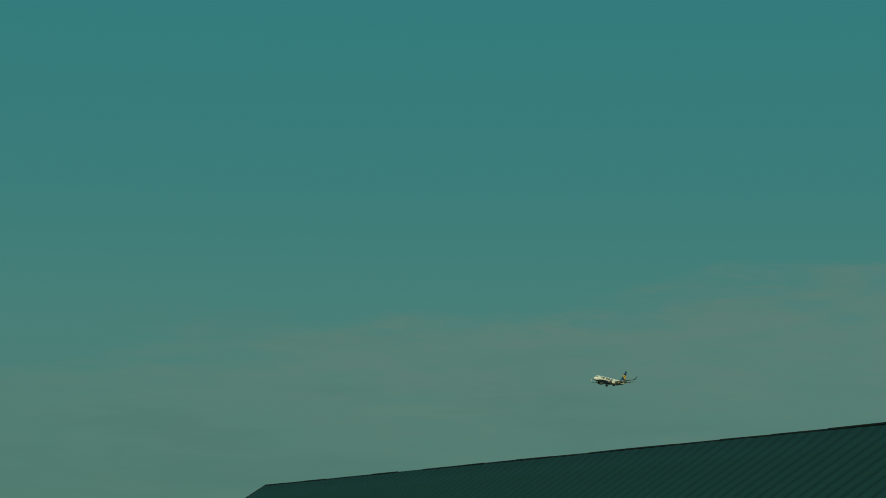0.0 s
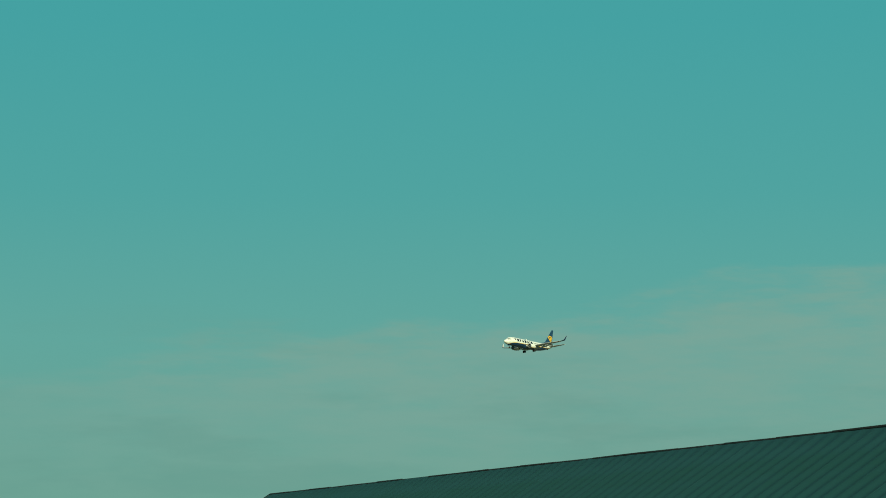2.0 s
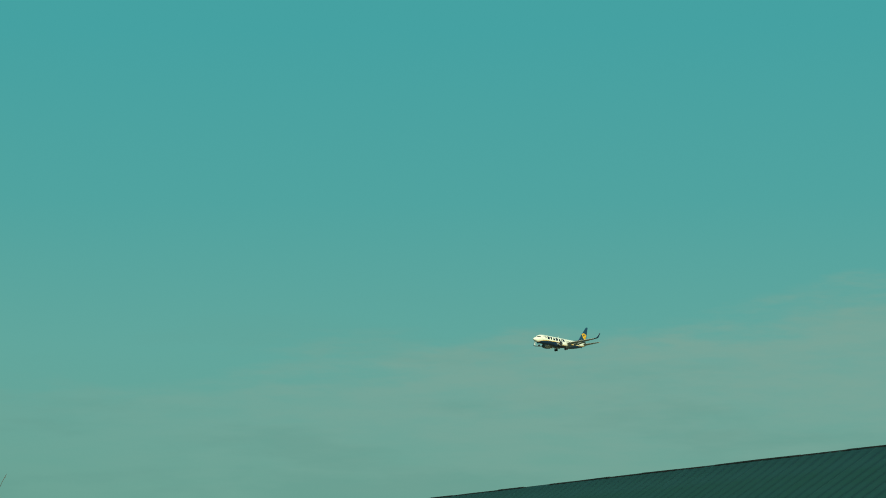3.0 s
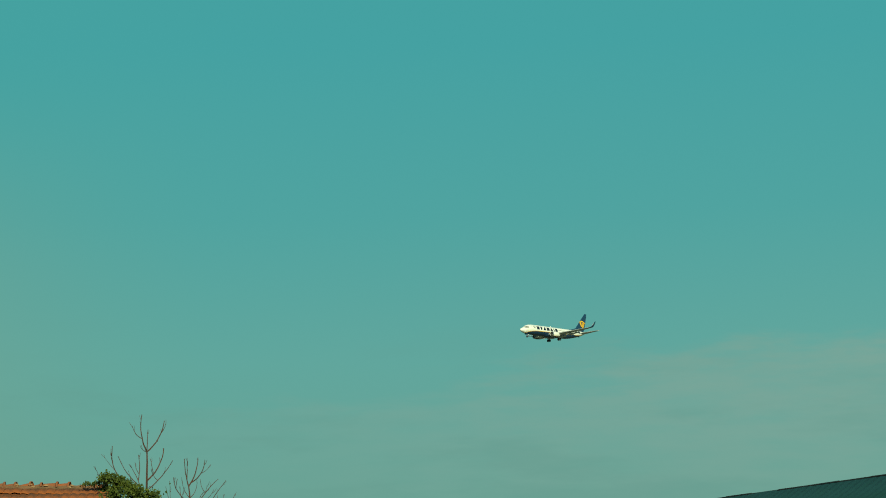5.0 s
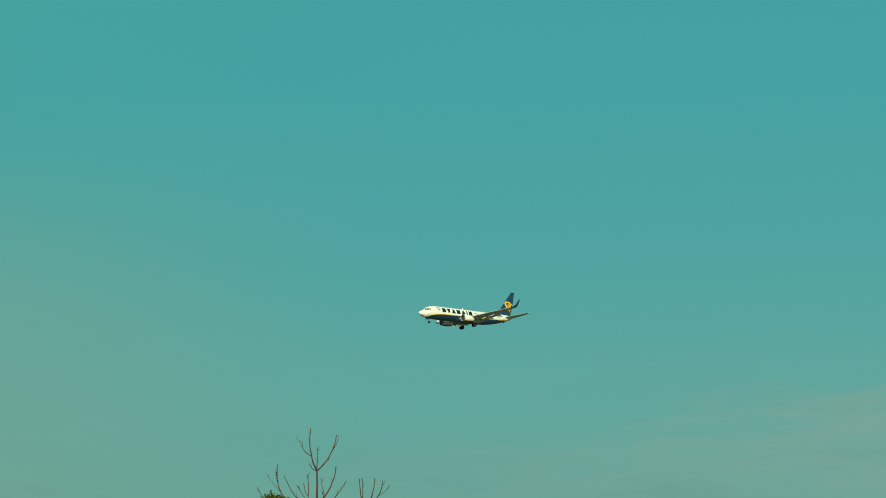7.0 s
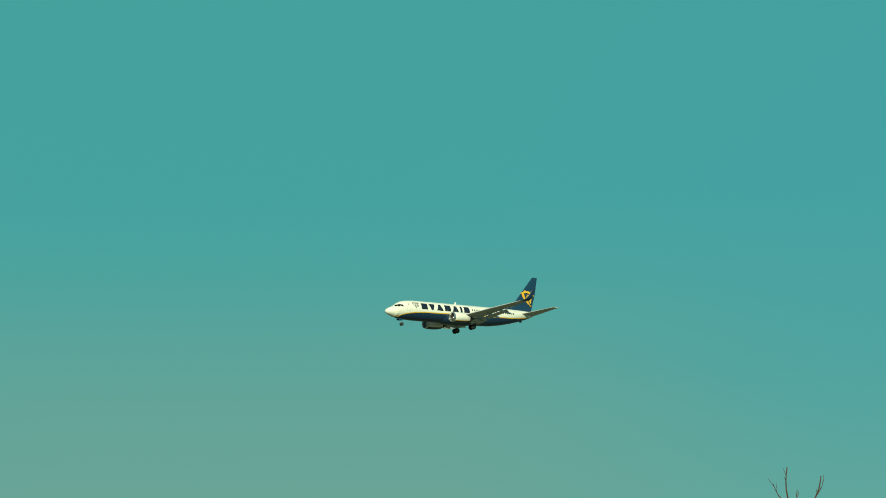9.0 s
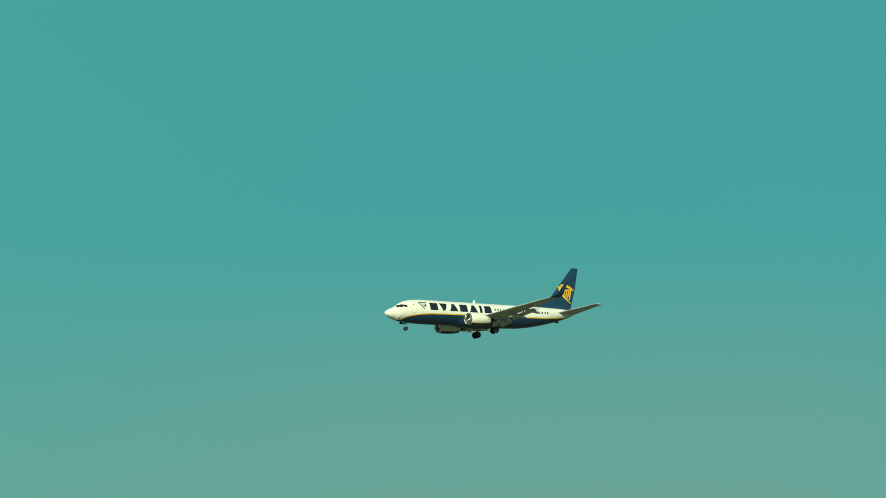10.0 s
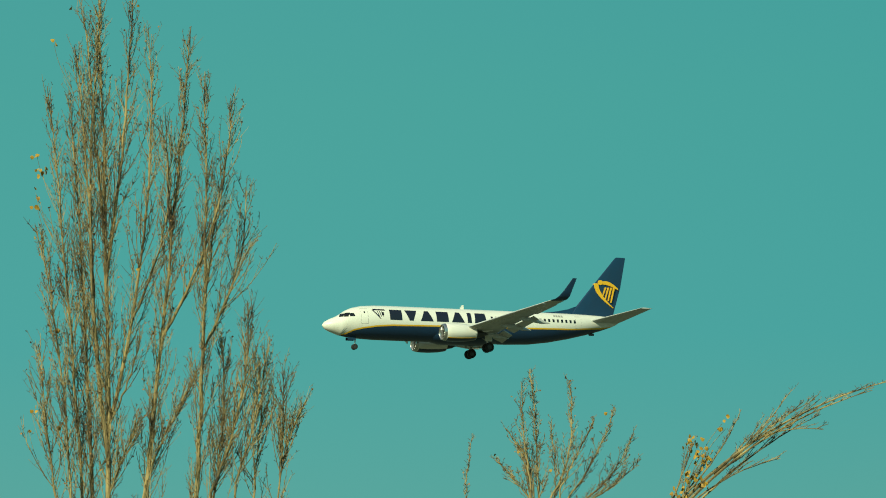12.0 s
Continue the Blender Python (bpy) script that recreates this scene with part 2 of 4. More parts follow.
def lerp_table(rows, y, col):
    for a, b in zip(rows, rows[1:]):
        if b[0] <= y <= a[0]:
            k = (y - a[0]) / (b[0] - a[0])
            return a[col] + (b[col] - a[col]) * k
    return rows[-1][col] if y < rows[-1][0] else rows[0][col]


CHEAT = [(0, -3.0), (-1.6, -2.2), (-2.4, -1.66), (-3.6, -1.1), (-5.5, -0.72), (-8, -0.52), (-16, -0.36), (-26, -0.25), (-31, -0.12), (-35, 0.2), (-38.6, 0.75)]


def hull_point(y, a):
    """On the hull at station y, a from the top (0) to the keel (pi), to the right."""
    w, t, b = (lerp_table(HULL, y, c) for c in (1, 2, 3))
    mid = (t + b) / 2 + (t - b) * 0.02
    z = mid + (t - mid if math.cos(a) > 0 else mid - b) * math.cos(a)
    return w * math.sin(a), y, z


def hull_angle(y, z):
    w, t, b = (lerp_table(HULL, y, c) for c in (1, 2, 3))
    mid = (t + b) / 2 + (t - b) * 0.02
    c = (z - mid) / ((t - mid) if z > mid else (mid - b))
    return math.acos(max(-1, min(1, c)))


def hull_patch(y0, y1, z0, z1, lift=0.012, side=-1, ny=3, nz=3, skew=0.0, top=1.0):
    """A thin plate that lies on the hull's side between two stations and two heights."""
    front, back = [], []
    for i in range(nz + 1):
        z = z0 + (z1 - z0) * i / nz
        c, h = (y0 + y1) / 2 + skew * (i / nz - 0.5), (y0 - y1) / 2 * (1 + (top - 1) * i / nz)
        for j in range(ny + 1):
            y = c + h - 2 * h * j / ny
            a = hull_angle(y, z)
            p = Vector(hull_point(y, a))
            nrm = Vector((math.sin(a), 0, math.cos(a)))
            for store, d in ((front, lift), (back, -0.03)):
                q = p + nrm * d
                store.append((q.x * side, q.y, q.z))
    n = ny + 1
    verts, off = front + back, len(front)
    faces = []
    for i in range(nz):
        for j in range(ny):
            a = i * n + j
            faces += [(a, a + 1, a + n + 1, a + n), (off + a, off + a + 1, off + a + n + 1, off + a + n)]
    rim = [j for j in range(n)] + [i * n + ny for i in range(1, nz + 1)] + [nz * n + j for j in range(ny - 1, -1, -1)] + [i * n for i in range(nz - 1, 0, -1)]
    for a, b in zip(rim, rim[1:] + rim[:1]):
        faces.append((a, b, off + b, off + a))
    return solid(verts, faces)


def wing_section(x, y_le, z, chord, thick, cant=0.0, twist=0.0):
    """An aerofoil ring; cant turns it from flat (0) to upright (90)."""
    ring = []
    up = (-math.sin(radians(cant)), math.cos(radians(cant)))
    prof = [(0, 0), (0.03, 0.3), (0.12, 0.52), (0.3, 0.6), (0.55, 0.46), (0.8, 0.2), (1, 0.02),
            (1, -0.02), (0.8, -0.1), (0.55, -0.28), (0.3, -0.4), (0.12, -0.36), (0.03, -0.22)]
    for c, t in prof:
        h = t * thick * chord - c * chord * math.sin(radians(twist))
        ring.append((x + up[0] * h, y_le - c * chord, z + up[1] * h))
    return ring


def mirrored(rings, side):
    return [[(x * side, y, z) for x, y, z in r] for r in rings]


def make_airliner():
    root = tagged(empty("airliner"), "white and navy twin-engine jet airliner with yellow stripe, wheels down", "airliner")
    # fuselage in bands: white crown, yellow line, navy belly
    stations = []
    for a, b in zip(HULL, HULL[1:]):
        k = max(1, int((a[0] - b[0]) / 1.2)) if a[0] < -1 else 2
        stations += [a[0] + (b[0] - a[0]) * i / k for i in range(k)]
    stations.append(HULL[-1][0])
    up_n, low_n = 11, 7
    verts, faces, mats = [], [], []
    for y in stations:
        zc = lerp_table(CHEAT, y, 1)
        a1, a2 = hull_angle(y, zc + 0.085), hull_angle(y, zc - 0.085)
        half = [a1 * i / up_n for i in range(up_n + 1)] + [a2 + (math.pi - a2) * i / low_n for i in range(low_n + 1)]
        ring = half + [2 * math.pi - a for a in half[-2:0:-1]]
        verts += [hull_point(y, a) for a in ring]
    n = 2 * (up_n + low_n + 2) - 2
    for i in range(len(stations) - 1):
        for j in range(n):
            faces.append((i * n + j, i * n + (j + 1) % n, (i + 1) * n + (j + 1) % n, (i + 1) * n + j))
            k = j if j <= up_n + low_n else n - 1 - j
            mats.append(0 if k < up_n else (1 if k == up_n else 2))
    faces += [tuple(range(n)), tuple(range((len(stations) - 1) * n, len(stations) * n))]
    mats += [0, 2]
    me = bpy.data.meshes.new("fuselage")
    me.from_pydata(verts, [], faces)
    for p, m in zip(me.polygons, mats):
        p.material_index = m
    bm = bmesh.new()
    bm.from_mesh(me)
    bmesh.ops.recalc_face_normals(bm, faces=bm.faces)
    bpy.data.meshes.remove(me)
    hull = part("fuselage", bm, [WHITE, GOLD, BLUE], root, "white upper hull, yellow line, navy belly")

    # belly fairing between the wings
    part("wing_fairing", lathe([(-11.6, 0.2), (-12.6, 1.2), (-14.5, 1.75), (-19.5, 1.8), (-22, 1.3), (-23.6, 0.3)], (0, 0, -0.95), squash=0.78), BLUE, root, "navy fairing under the hull")

    for side in (-1, 1):
        wing = part("wing", loft(mirrored([
            wing_section(0.9, -14.3, -1.25, 6.7, 0.13), wing_section(2.2, -14.7, -1.22, 6.1, 0.13),
            wing_section(5.9, -16.2, -0.93, 4.5, 0.12, twist=0.6), wing_section(11, -18.7, -0.18, 3.0, 0.11, twist=1),
            wing_section(16.6, -21.6, 0.64, 1.6, 0.10, twist=1.5)], side)), WING, root, "swept light grey wing")
        part("winglet", loft(mirrored([
            wing_section(16.6, -21.6, 0.64, 1.6, 0.09, 5), wing_section(17.05, -21.95, 0.74, 1.5, 0.09, 30), wing_section(17.4, -22.3, 1.04, 1.32, 0.09, 58),
            wing_section(17.62, -22.8, 1.64, 1.0, 0.09, 74), wing_section(17.95, -23.8, 3.05, 0.5, 0.09, 77)], side)), BLUE, wing, "navy upturned winglet")
        # grey plate added over the navy, so the far winglet blends into the sky
        part("winglet_inner_skin", loft(mirrored([
            wing_section(17.34, -22.45, 1.14, 1.1, 0.05, 64), wing_section(17.49, -22.85, 1.66, 0.9, 0.05, 74), wing_section(17.83, -23.75, 2.9, 0.45, 0.05, 77)], side)), WING, wing, "light grey inner plate, added to blend with the sky")
        for x0, x1, y0, y1, z0, z1, c0, c1 in ((2.0, 5.3, -20.5, -20.6, -1.55, -1.2, 1.25, 1.05), (6.0, 11.4, -20.6, -21.7, -1.10, -0.38, 0.95, 0.7)):
            part("flap", loft(mirrored([wing_section(x0, y0, z0, c0, 0.12, twist=30), wing_section(x1, y1, z1, c1, 0.12, twist=30)], side)), WING, wing, "lowered trailing-edge flap")
        part("aileron", loft(mirrored([wing_section(11.7, -21.4, -0.15, 0.72, 0.07, twist=3), wing_section(15.4, -22.5, 0.41, 0.5, 0.07, twist=3)], side)), WING, wing, "grey aileron")
        for x, y, z in ((4.1, -17.8, -1.5), (7.9, -19.0, -1.04), (10.6, -20.2, -0.62)):
            rings = []
            for t_, r in ((0, 0.03), (0.8, 0.16), (1.8, 0.22), (2.8, 0.2), (3.9, 0.03)):
                rings.append([(side * (x + r * math.cos(a)), y - t_, z - 0.17 * max(0, t_ - 1.4) + 1.35 * r * math.sin(a)) for a in [2 * math.pi * k / 10 for k in range(10)]])
            part("flap_fairing", loft(rings), WING, wing, "grey canoe-shaped flap fairing")
        # leading-edge slats, set forward and down
        part("slat", loft(mirrored([wing_section(6.3, -15.9, -1.06, 0.75, 0.16, twist=18), wing_section(15.8, -20.95, 0.40, 0.45, 0.16, twist=18)], side)), METAL, wing, "bare metal slat, extended")

        # engine
        eng = part("engine", lathe([(-11.75, 0.93), (-11.95, 1.06), (-12.6, 1.14), (-13.6, 1.15), (-14.8, 1.05), (-15.75, 0.86), (-15.8, 0.78), (-14.5, 0.80)],
                                   (side * 4.65, -1.4, -1.62), squash=0.86, cap=False), WHITE, root, "white engine nacelle")
        part("inlet_lip", lathe([(-12.1, 0.82), (-11.8, 0.85), (-11.66, 0.93), (-11.72, 1.02), (-11.98, 1.075)], (side * 4.65, -1.4, -1.62), squash=0.86, cap=False), METAL, eng, "polished metal inlet lip")
        part("fan", lathe([(-12.15, 0.83), (-12.35, 0.82), (-12.6, 0.80)], (side * 4.65, -1.4, -1.62), squash=0.9), DARKMETAL, eng, "dark fan")
        part("spinner", lathe([(-11.95, 0.02), (-12.1, 0.14), (-12.4, 0.25)], (side * 4.65, -1.4, -1.62)), METAL, eng)
        part("exhaust", lathe([(-14.4, 0.62), (-15.6, 0.58), (-16.6, 0.40), (-16.9, 0.25), (-17.5, 0.04)], (side * 4.65, -1.4, -1.6)), DARKMETAL, eng, "dark metal exhaust cone")
        belly_band = []
        for y, r in ((-12.1, 1.10), (-12.6, 1.15), (-13.6, 1.16), (-14.8, 1.06), (-15.7, 0.87)):
            belly_band.append([(side * 4.65 + (r + d) * math.cos(a), y - 1.4, -1.62 + (r + d) * math.sin(a) * 0.86)
                               for d, sweep in ((0.012, 1), (-0.03, -1)) for a in [math.pi * 1.5 + sweep * (k / 12 - 0.5) * math.pi * 0.5 for k in range(13)]])
        part("engine_underside", loft(belly_band), BLUE, eng, "navy lower cowling")
        line = []
        for y, r in ((-12.1, 1.10), (-12.6, 1.15), (-13.6, 1.16), (-14.8, 1.06), (-15.7, 0.87)):
            line.append([(side * (4.65 + (r + d) * math.cos(a)), y - 1.4, -1.62 + (r + d) * math.sin(a) * 0.86)
                         for d, sweep in ((0.014, 1), (-0.03, -1)) for a in [radians(-44) + sweep * (k / 3 - 0.5) * 0.12 for k in range(4)]])
        part("engine_line", loft(line), GOLD, eng, "thin yellow line on the cowling")
        pyl = [[(side * 4.65 + s * w, y, z) for s, z in ((-1, z0), (1, z0), (1, z1), (-1, z1))] for y, w, z0, z1 in
               ((-14.0, 0.04, -0.85, -0.70), (-15.4, 0.16, -1.05, -0.72), (-17.5, 0.18, -1.5, -0.95), (-19.5, 0.04, -1.2, -1.05))]
        part("pylon", loft(pyl), WHITE, eng, "white engine pylon")

        # tailplane
        part("tailplane", loft(mirrored([wing_section(0.3, -33.3, 1.0, 4.3, 0.09), wing_section(1.2, -33.9, 1.08, 3.9, 0.09), wing_section(7.1, -37.6, 1.86, 1.45, 0.09)], side)), WING, root, "light grey tailplane")

        # main gear
        x = side * 2.76
        gear = part("main_gear", tube([(x * 1.03, -19.2, -1.1), (x, -19.55, -2.0), (x, -19.6, -2.9)], [0.16, 0.13, 0.10], 10), METAL, root, "lowered main landing gear leg")
        part("brace", tube([(x * 0.55, -19.3, -1.5), (x * 0.98, -19.55, -2.2)], [0.06, 0.06], 8), METAL, gear)
        part("torque_link", tube([(x, -19.75, -2.1), (x, -20.1, -2.45), (x, -19.75, -2.85)], [0.05, 0.05, 0.05], 6), DARKMETAL, gear)
        part("gear_door", box((0.05, 0.9, 1.1), (x * 1.14, -19.55, -1.65), 0.015), WHITE, gear, "white gear door")
        for off in (-0.43, 0.43):
            make_wheel((x + off, -19.6, -2.9), 0.56, 0.38, gear)

    # fin with its dorsal fillet
    fin = []
    for z, y_le, chord, th in ((1.7, -31.5, 5.7, 0.09), (2.6, -32.1, 5.35, 0.09), (5.5, -34.6, 3.78, 0.085), (9.05, -37.72, 1.42, 0.08), (9.2, -37.92, 1.2, 0.05)):
        ring = []
        for c, t_ in ((0, 0), (0.03, 0.35), (0.12, 0.5), (0.35, 0.55), (0.7, 0.3), (1, 0.03), (1, -0.03), (0.7, -0.3), (0.35, -0.55), (0.12, -0.5), (0.03, -0.35)):
            ring.append((t_ * th * chord, y_le - c * chord, z))
        fin.append(ring)
    tail = part("tail_fin", loft(fin), BLUE, root, "navy tail fin")
    part("fin_fillet", loft([[(-w, y, 1.75), (w, y, 1.75), (w * 0.4, y, z), (-w * 0.4, y, z)] for y, w, z in
                             ((-27.6, 0.02, 1.97), (-29.8, 0.10, 2.24), (-31.3, 0.14, 2.55), (-32.2, 0.17, 2.9), (-33.2, 0.17, 3.1))]), BLUE, tail, "navy fillet before the fin")
    part("rudder_seam", box((0.04, 0.05, 6.0), (0, 0, 0), 0, None), SEAM, tail).matrix_basis = pose(0, -37.2, 5.4, 0, 0, 0) @ pose(0, 0, 0, 16, 0, 0)

    # emblem on both sides of the fin: a plain gold crescent with four slanting bars
    for side in (-1, 1):
        arc, hook = [], []
        for k in range(13):
            u = k / 12
            y, z = -35.35 - 2.6 * u, 5.42 + 0.62 * math.sin(math.pi * min(1, u * 0.75 + 0.22)) - 0.25 * u
            w = 0.12 + 0.34 * math.sin(math.pi * (u * 0.85 + 0.1))
            arc.append([(side * 0.25, y, z - w / 2), (side * 0.25, y, z + w / 2), (side * 0.05, y, z + w / 2), (side * 0.05, y, z - w / 2)])
        part("emblem_arc", loft(arc), GOLD, tail, "gold crescent emblem")
        for k in range(13):
            u = k / 12
            y, z = -35.1 + 0.25 * math.sin(u * math.pi) - 2.15 * u ** 1.5, 5.85 - 2.95 * u
            w = 0.55 * (1 - u) ** 0.6 * (0.75 + 0.5 * math.sin(u * 3)) + 0.08
            hook.append([(side * 0.256, y - w / 2, z), (side * 0.256, y + w / 2, z), (side * 0.05, y + w / 2, z), (side * 0.05, y - w / 2, z)])
        part("emblem_curve", loft(hook), GOLD, tail, "gold curved emblem stroke")
        for k in range(4):
            part("emblem_bar", solid(*bar_mesh(side, -36.2 - 0.38 * k, 5.4, 1.25 + 0.2 * k)), GOLD, tail, "gold emblem bar")

        knob = [[(side * d, -35.62 + r * math.cos(a), 5.98 + r * math.sin(a)) for a in [2 * math.pi * k / 12 for k in range(12)]] for d, r in ((0.05, 0.3), (0.262, 0.3))]
        part("emblem_disc", loft(knob), GOLD, tail, "plain gold disc")

    # nose gear
    ng = part("nose_gear", tube([(0, -4.1, -1.7), (0, -4.0, -2.5), (0, -3.95, -2.95)], [0.10, 0.08, 0.07], 8), METAL, root, "lowered nose landing gear leg")
    for off in (-0.2, 0.2):
        make_wheel((off, -3.95, -2.95), 0.34, 0.2, ng)
    for off in (-0.45, 0.45):
        part("nose_gear_door", box((0.03, 1.0, 0.36), (off * 0.8, -3.5, -2.02), 0.012), BLUE, ng, "navy nose gear door")
    part("antenna", loft([[(-0.03, -17.2, 1.95), (0.03, -17.2, 1.95), (0.03, -17.75, 1.95), (-0.03, -17.75, 1.95)], [(-0.01, -17.5, 2.5), (0.01, -17.5, 2.5), (0.01, -17.75, 2.5), (-0.01, -17.75, 2.5)]]), WHITE, root, "white blade antenna")
    part("belly_antenna", loft([[(-0.03, -10.2, -2.0), (0.03, -10.2, -2.0), (0.03, -10.6, -2.0), (-0.03, -10.6, -2.0)], [(-0.01, -10.45, -2.35), (0.01, -10.45, -2.35), (0.01, -10.6, -2.35), (-0.01, -10.6, -2.35)]]), WHITE, root)
    part("tail_skid", box((0.2, 0.7, 0.3), (0, -34.3, -0.42), 0.05), DARKMETAL, root)

    # cockpit glazing
    for side in (-1, 1):
        for y0, y1, z0, z1, sk in ((-1.95, -2.36, 0.36, 0.78, -0.32), (-2.40, -2.90, 0.36, 0.86, -0.26), (-2.94, -3.5, 0.40, 0.80, 0.12)):
            part("cockpit_window", hull_patch(y0, y1, z0, z1, 0.015, side, skew=sk), GLASS, hull, "dark cockpit window")
        # cabin windows
        for k in range(44):
            y = -6.9 - 0.508 * 1.125 * k
            if 7.4 < -y < 20.2 or -y > 31.6:
                continue
            part("cabin_window", hull_patch(y + 0.13, y - 0.13, 0.62, 1.0, 0.012, side, 1, 2), GLASS, hull)
        # doors as thin outlines
        for y0, y1, z0, z1 in ((-4.25, -5.1, -0.45, 1.4), (-31.6, -32.4, 0.0, 1.5)):
            for a in ((y0, y0 - 0.035, z0, z1), (y1 + 0.035, y1, z0, z1), (y0, y1, z1 - 0.035, z1), (y0, y1, z0, z0 + 0.035)):
                part("door_seam", hull_patch(*a, 0.006, side, 2, 4), SEAM, hull)
        part("door_window", hull_patch(-4.6, -4.76, 0.8, 1.02, 0.012, side, 1, 1), GLASS, hull)
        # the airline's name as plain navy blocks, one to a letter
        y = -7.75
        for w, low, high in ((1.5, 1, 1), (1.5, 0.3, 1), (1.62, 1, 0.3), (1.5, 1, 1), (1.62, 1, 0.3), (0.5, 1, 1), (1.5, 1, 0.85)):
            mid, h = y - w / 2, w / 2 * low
            part("name_block", hull_patch(mid + h, mid - h, 0.1, 1.34, 0.02, side, 3, 5, top=high / low), DARKENED_BLUE, hull, "plain navy block")
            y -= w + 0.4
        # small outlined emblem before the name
        part("hull_emblem_stroke", hull_patch(-5.75, -7.2, 1.2, 1.36, 0.02, side, 3, 1, skew=0.1), DARKENED_BLUE, hull, "navy emblem stroke")
        part("hull_emblem_stroke", hull_patch(-6.05, -6.22, 0.2, 1.25, 0.02, side, 1, 3, skew=0.9), DARKENED_BLUE, hull, "navy emblem stroke")
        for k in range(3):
            part("hull_emblem_bar", hull_patch(-6.3 - 0.25 * k, -6.38 - 0.25 * k, 0.45, 1.1, 0.02, side, 1, 2, skew=0.18), DARKENED_BLUE, hull)
        # registration, unreadable: small bars
        for k in range(4):
            part("registration_bar", hull_patch(-28.75 - 0.33 * k, -29.0 - 0.33 * k, 1.3, 1.55, 0.012, side, 1, 1), SEAM, hull)
    return root


def bar_mesh(side, y, z, h):
    s = 0.2
    top, low = (y, z), (y + 0.42, z - h)
    v = []
    for x in (side * 0.26, side * 0.05):
        v += [(x, top[0], top[1]), (x, top[0] - s, top[1]), (x, low[0] - s * 0.5, low[1]), (x, low[0], low[1])]
    return v, [(0, 1, 2, 3), (4, 5, 6, 7), (0, 1, 5, 4), (1, 2, 6, 5), (2, 3, 7, 6), (3, 0, 4, 7)]


def make_wheel(at, r, w, parent):
    """A tyre with a rim, its axle along x."""
    rings = []
    for k in range(24):
        a = 2 * math.pi * k / 24
        ring = []
        for dx, rr in ((-w / 2, r * 0.55), (-w / 2, r * 0.86), (-w * 0.34, r * 0.98), (0, r), (w * 0.34, r * 0.98), (w / 2, r * 0.86), (w / 2, r * 0.55)):
            ring.append((at[0] + dx, at[1] + rr * math.cos(a), at[2] + rr * math.sin(a)))
        rings.append(ring)
    tyre = part("wheel", loft(rings + rings[:1], cap=False), RUBBER, parent, "black tyre")
    ring0 = [[(at[0] + dx, at[1] + rr * math.cos(2 * math.pi * k / 16), at[2] + rr * math.sin(2 * math.pi * k / 16)) for k in range(16)]
             for dx, rr in ((-w * 0.42, r * 0.3), (-w * 0.36, r * 0.56), (w * 0.36, r * 0.56), (w * 0.42, r * 0.3))]
    part("rim", loft(ring0), DARKMETAL, parent, "dark metal rim")
    return tyre


airliner = make_airliner()


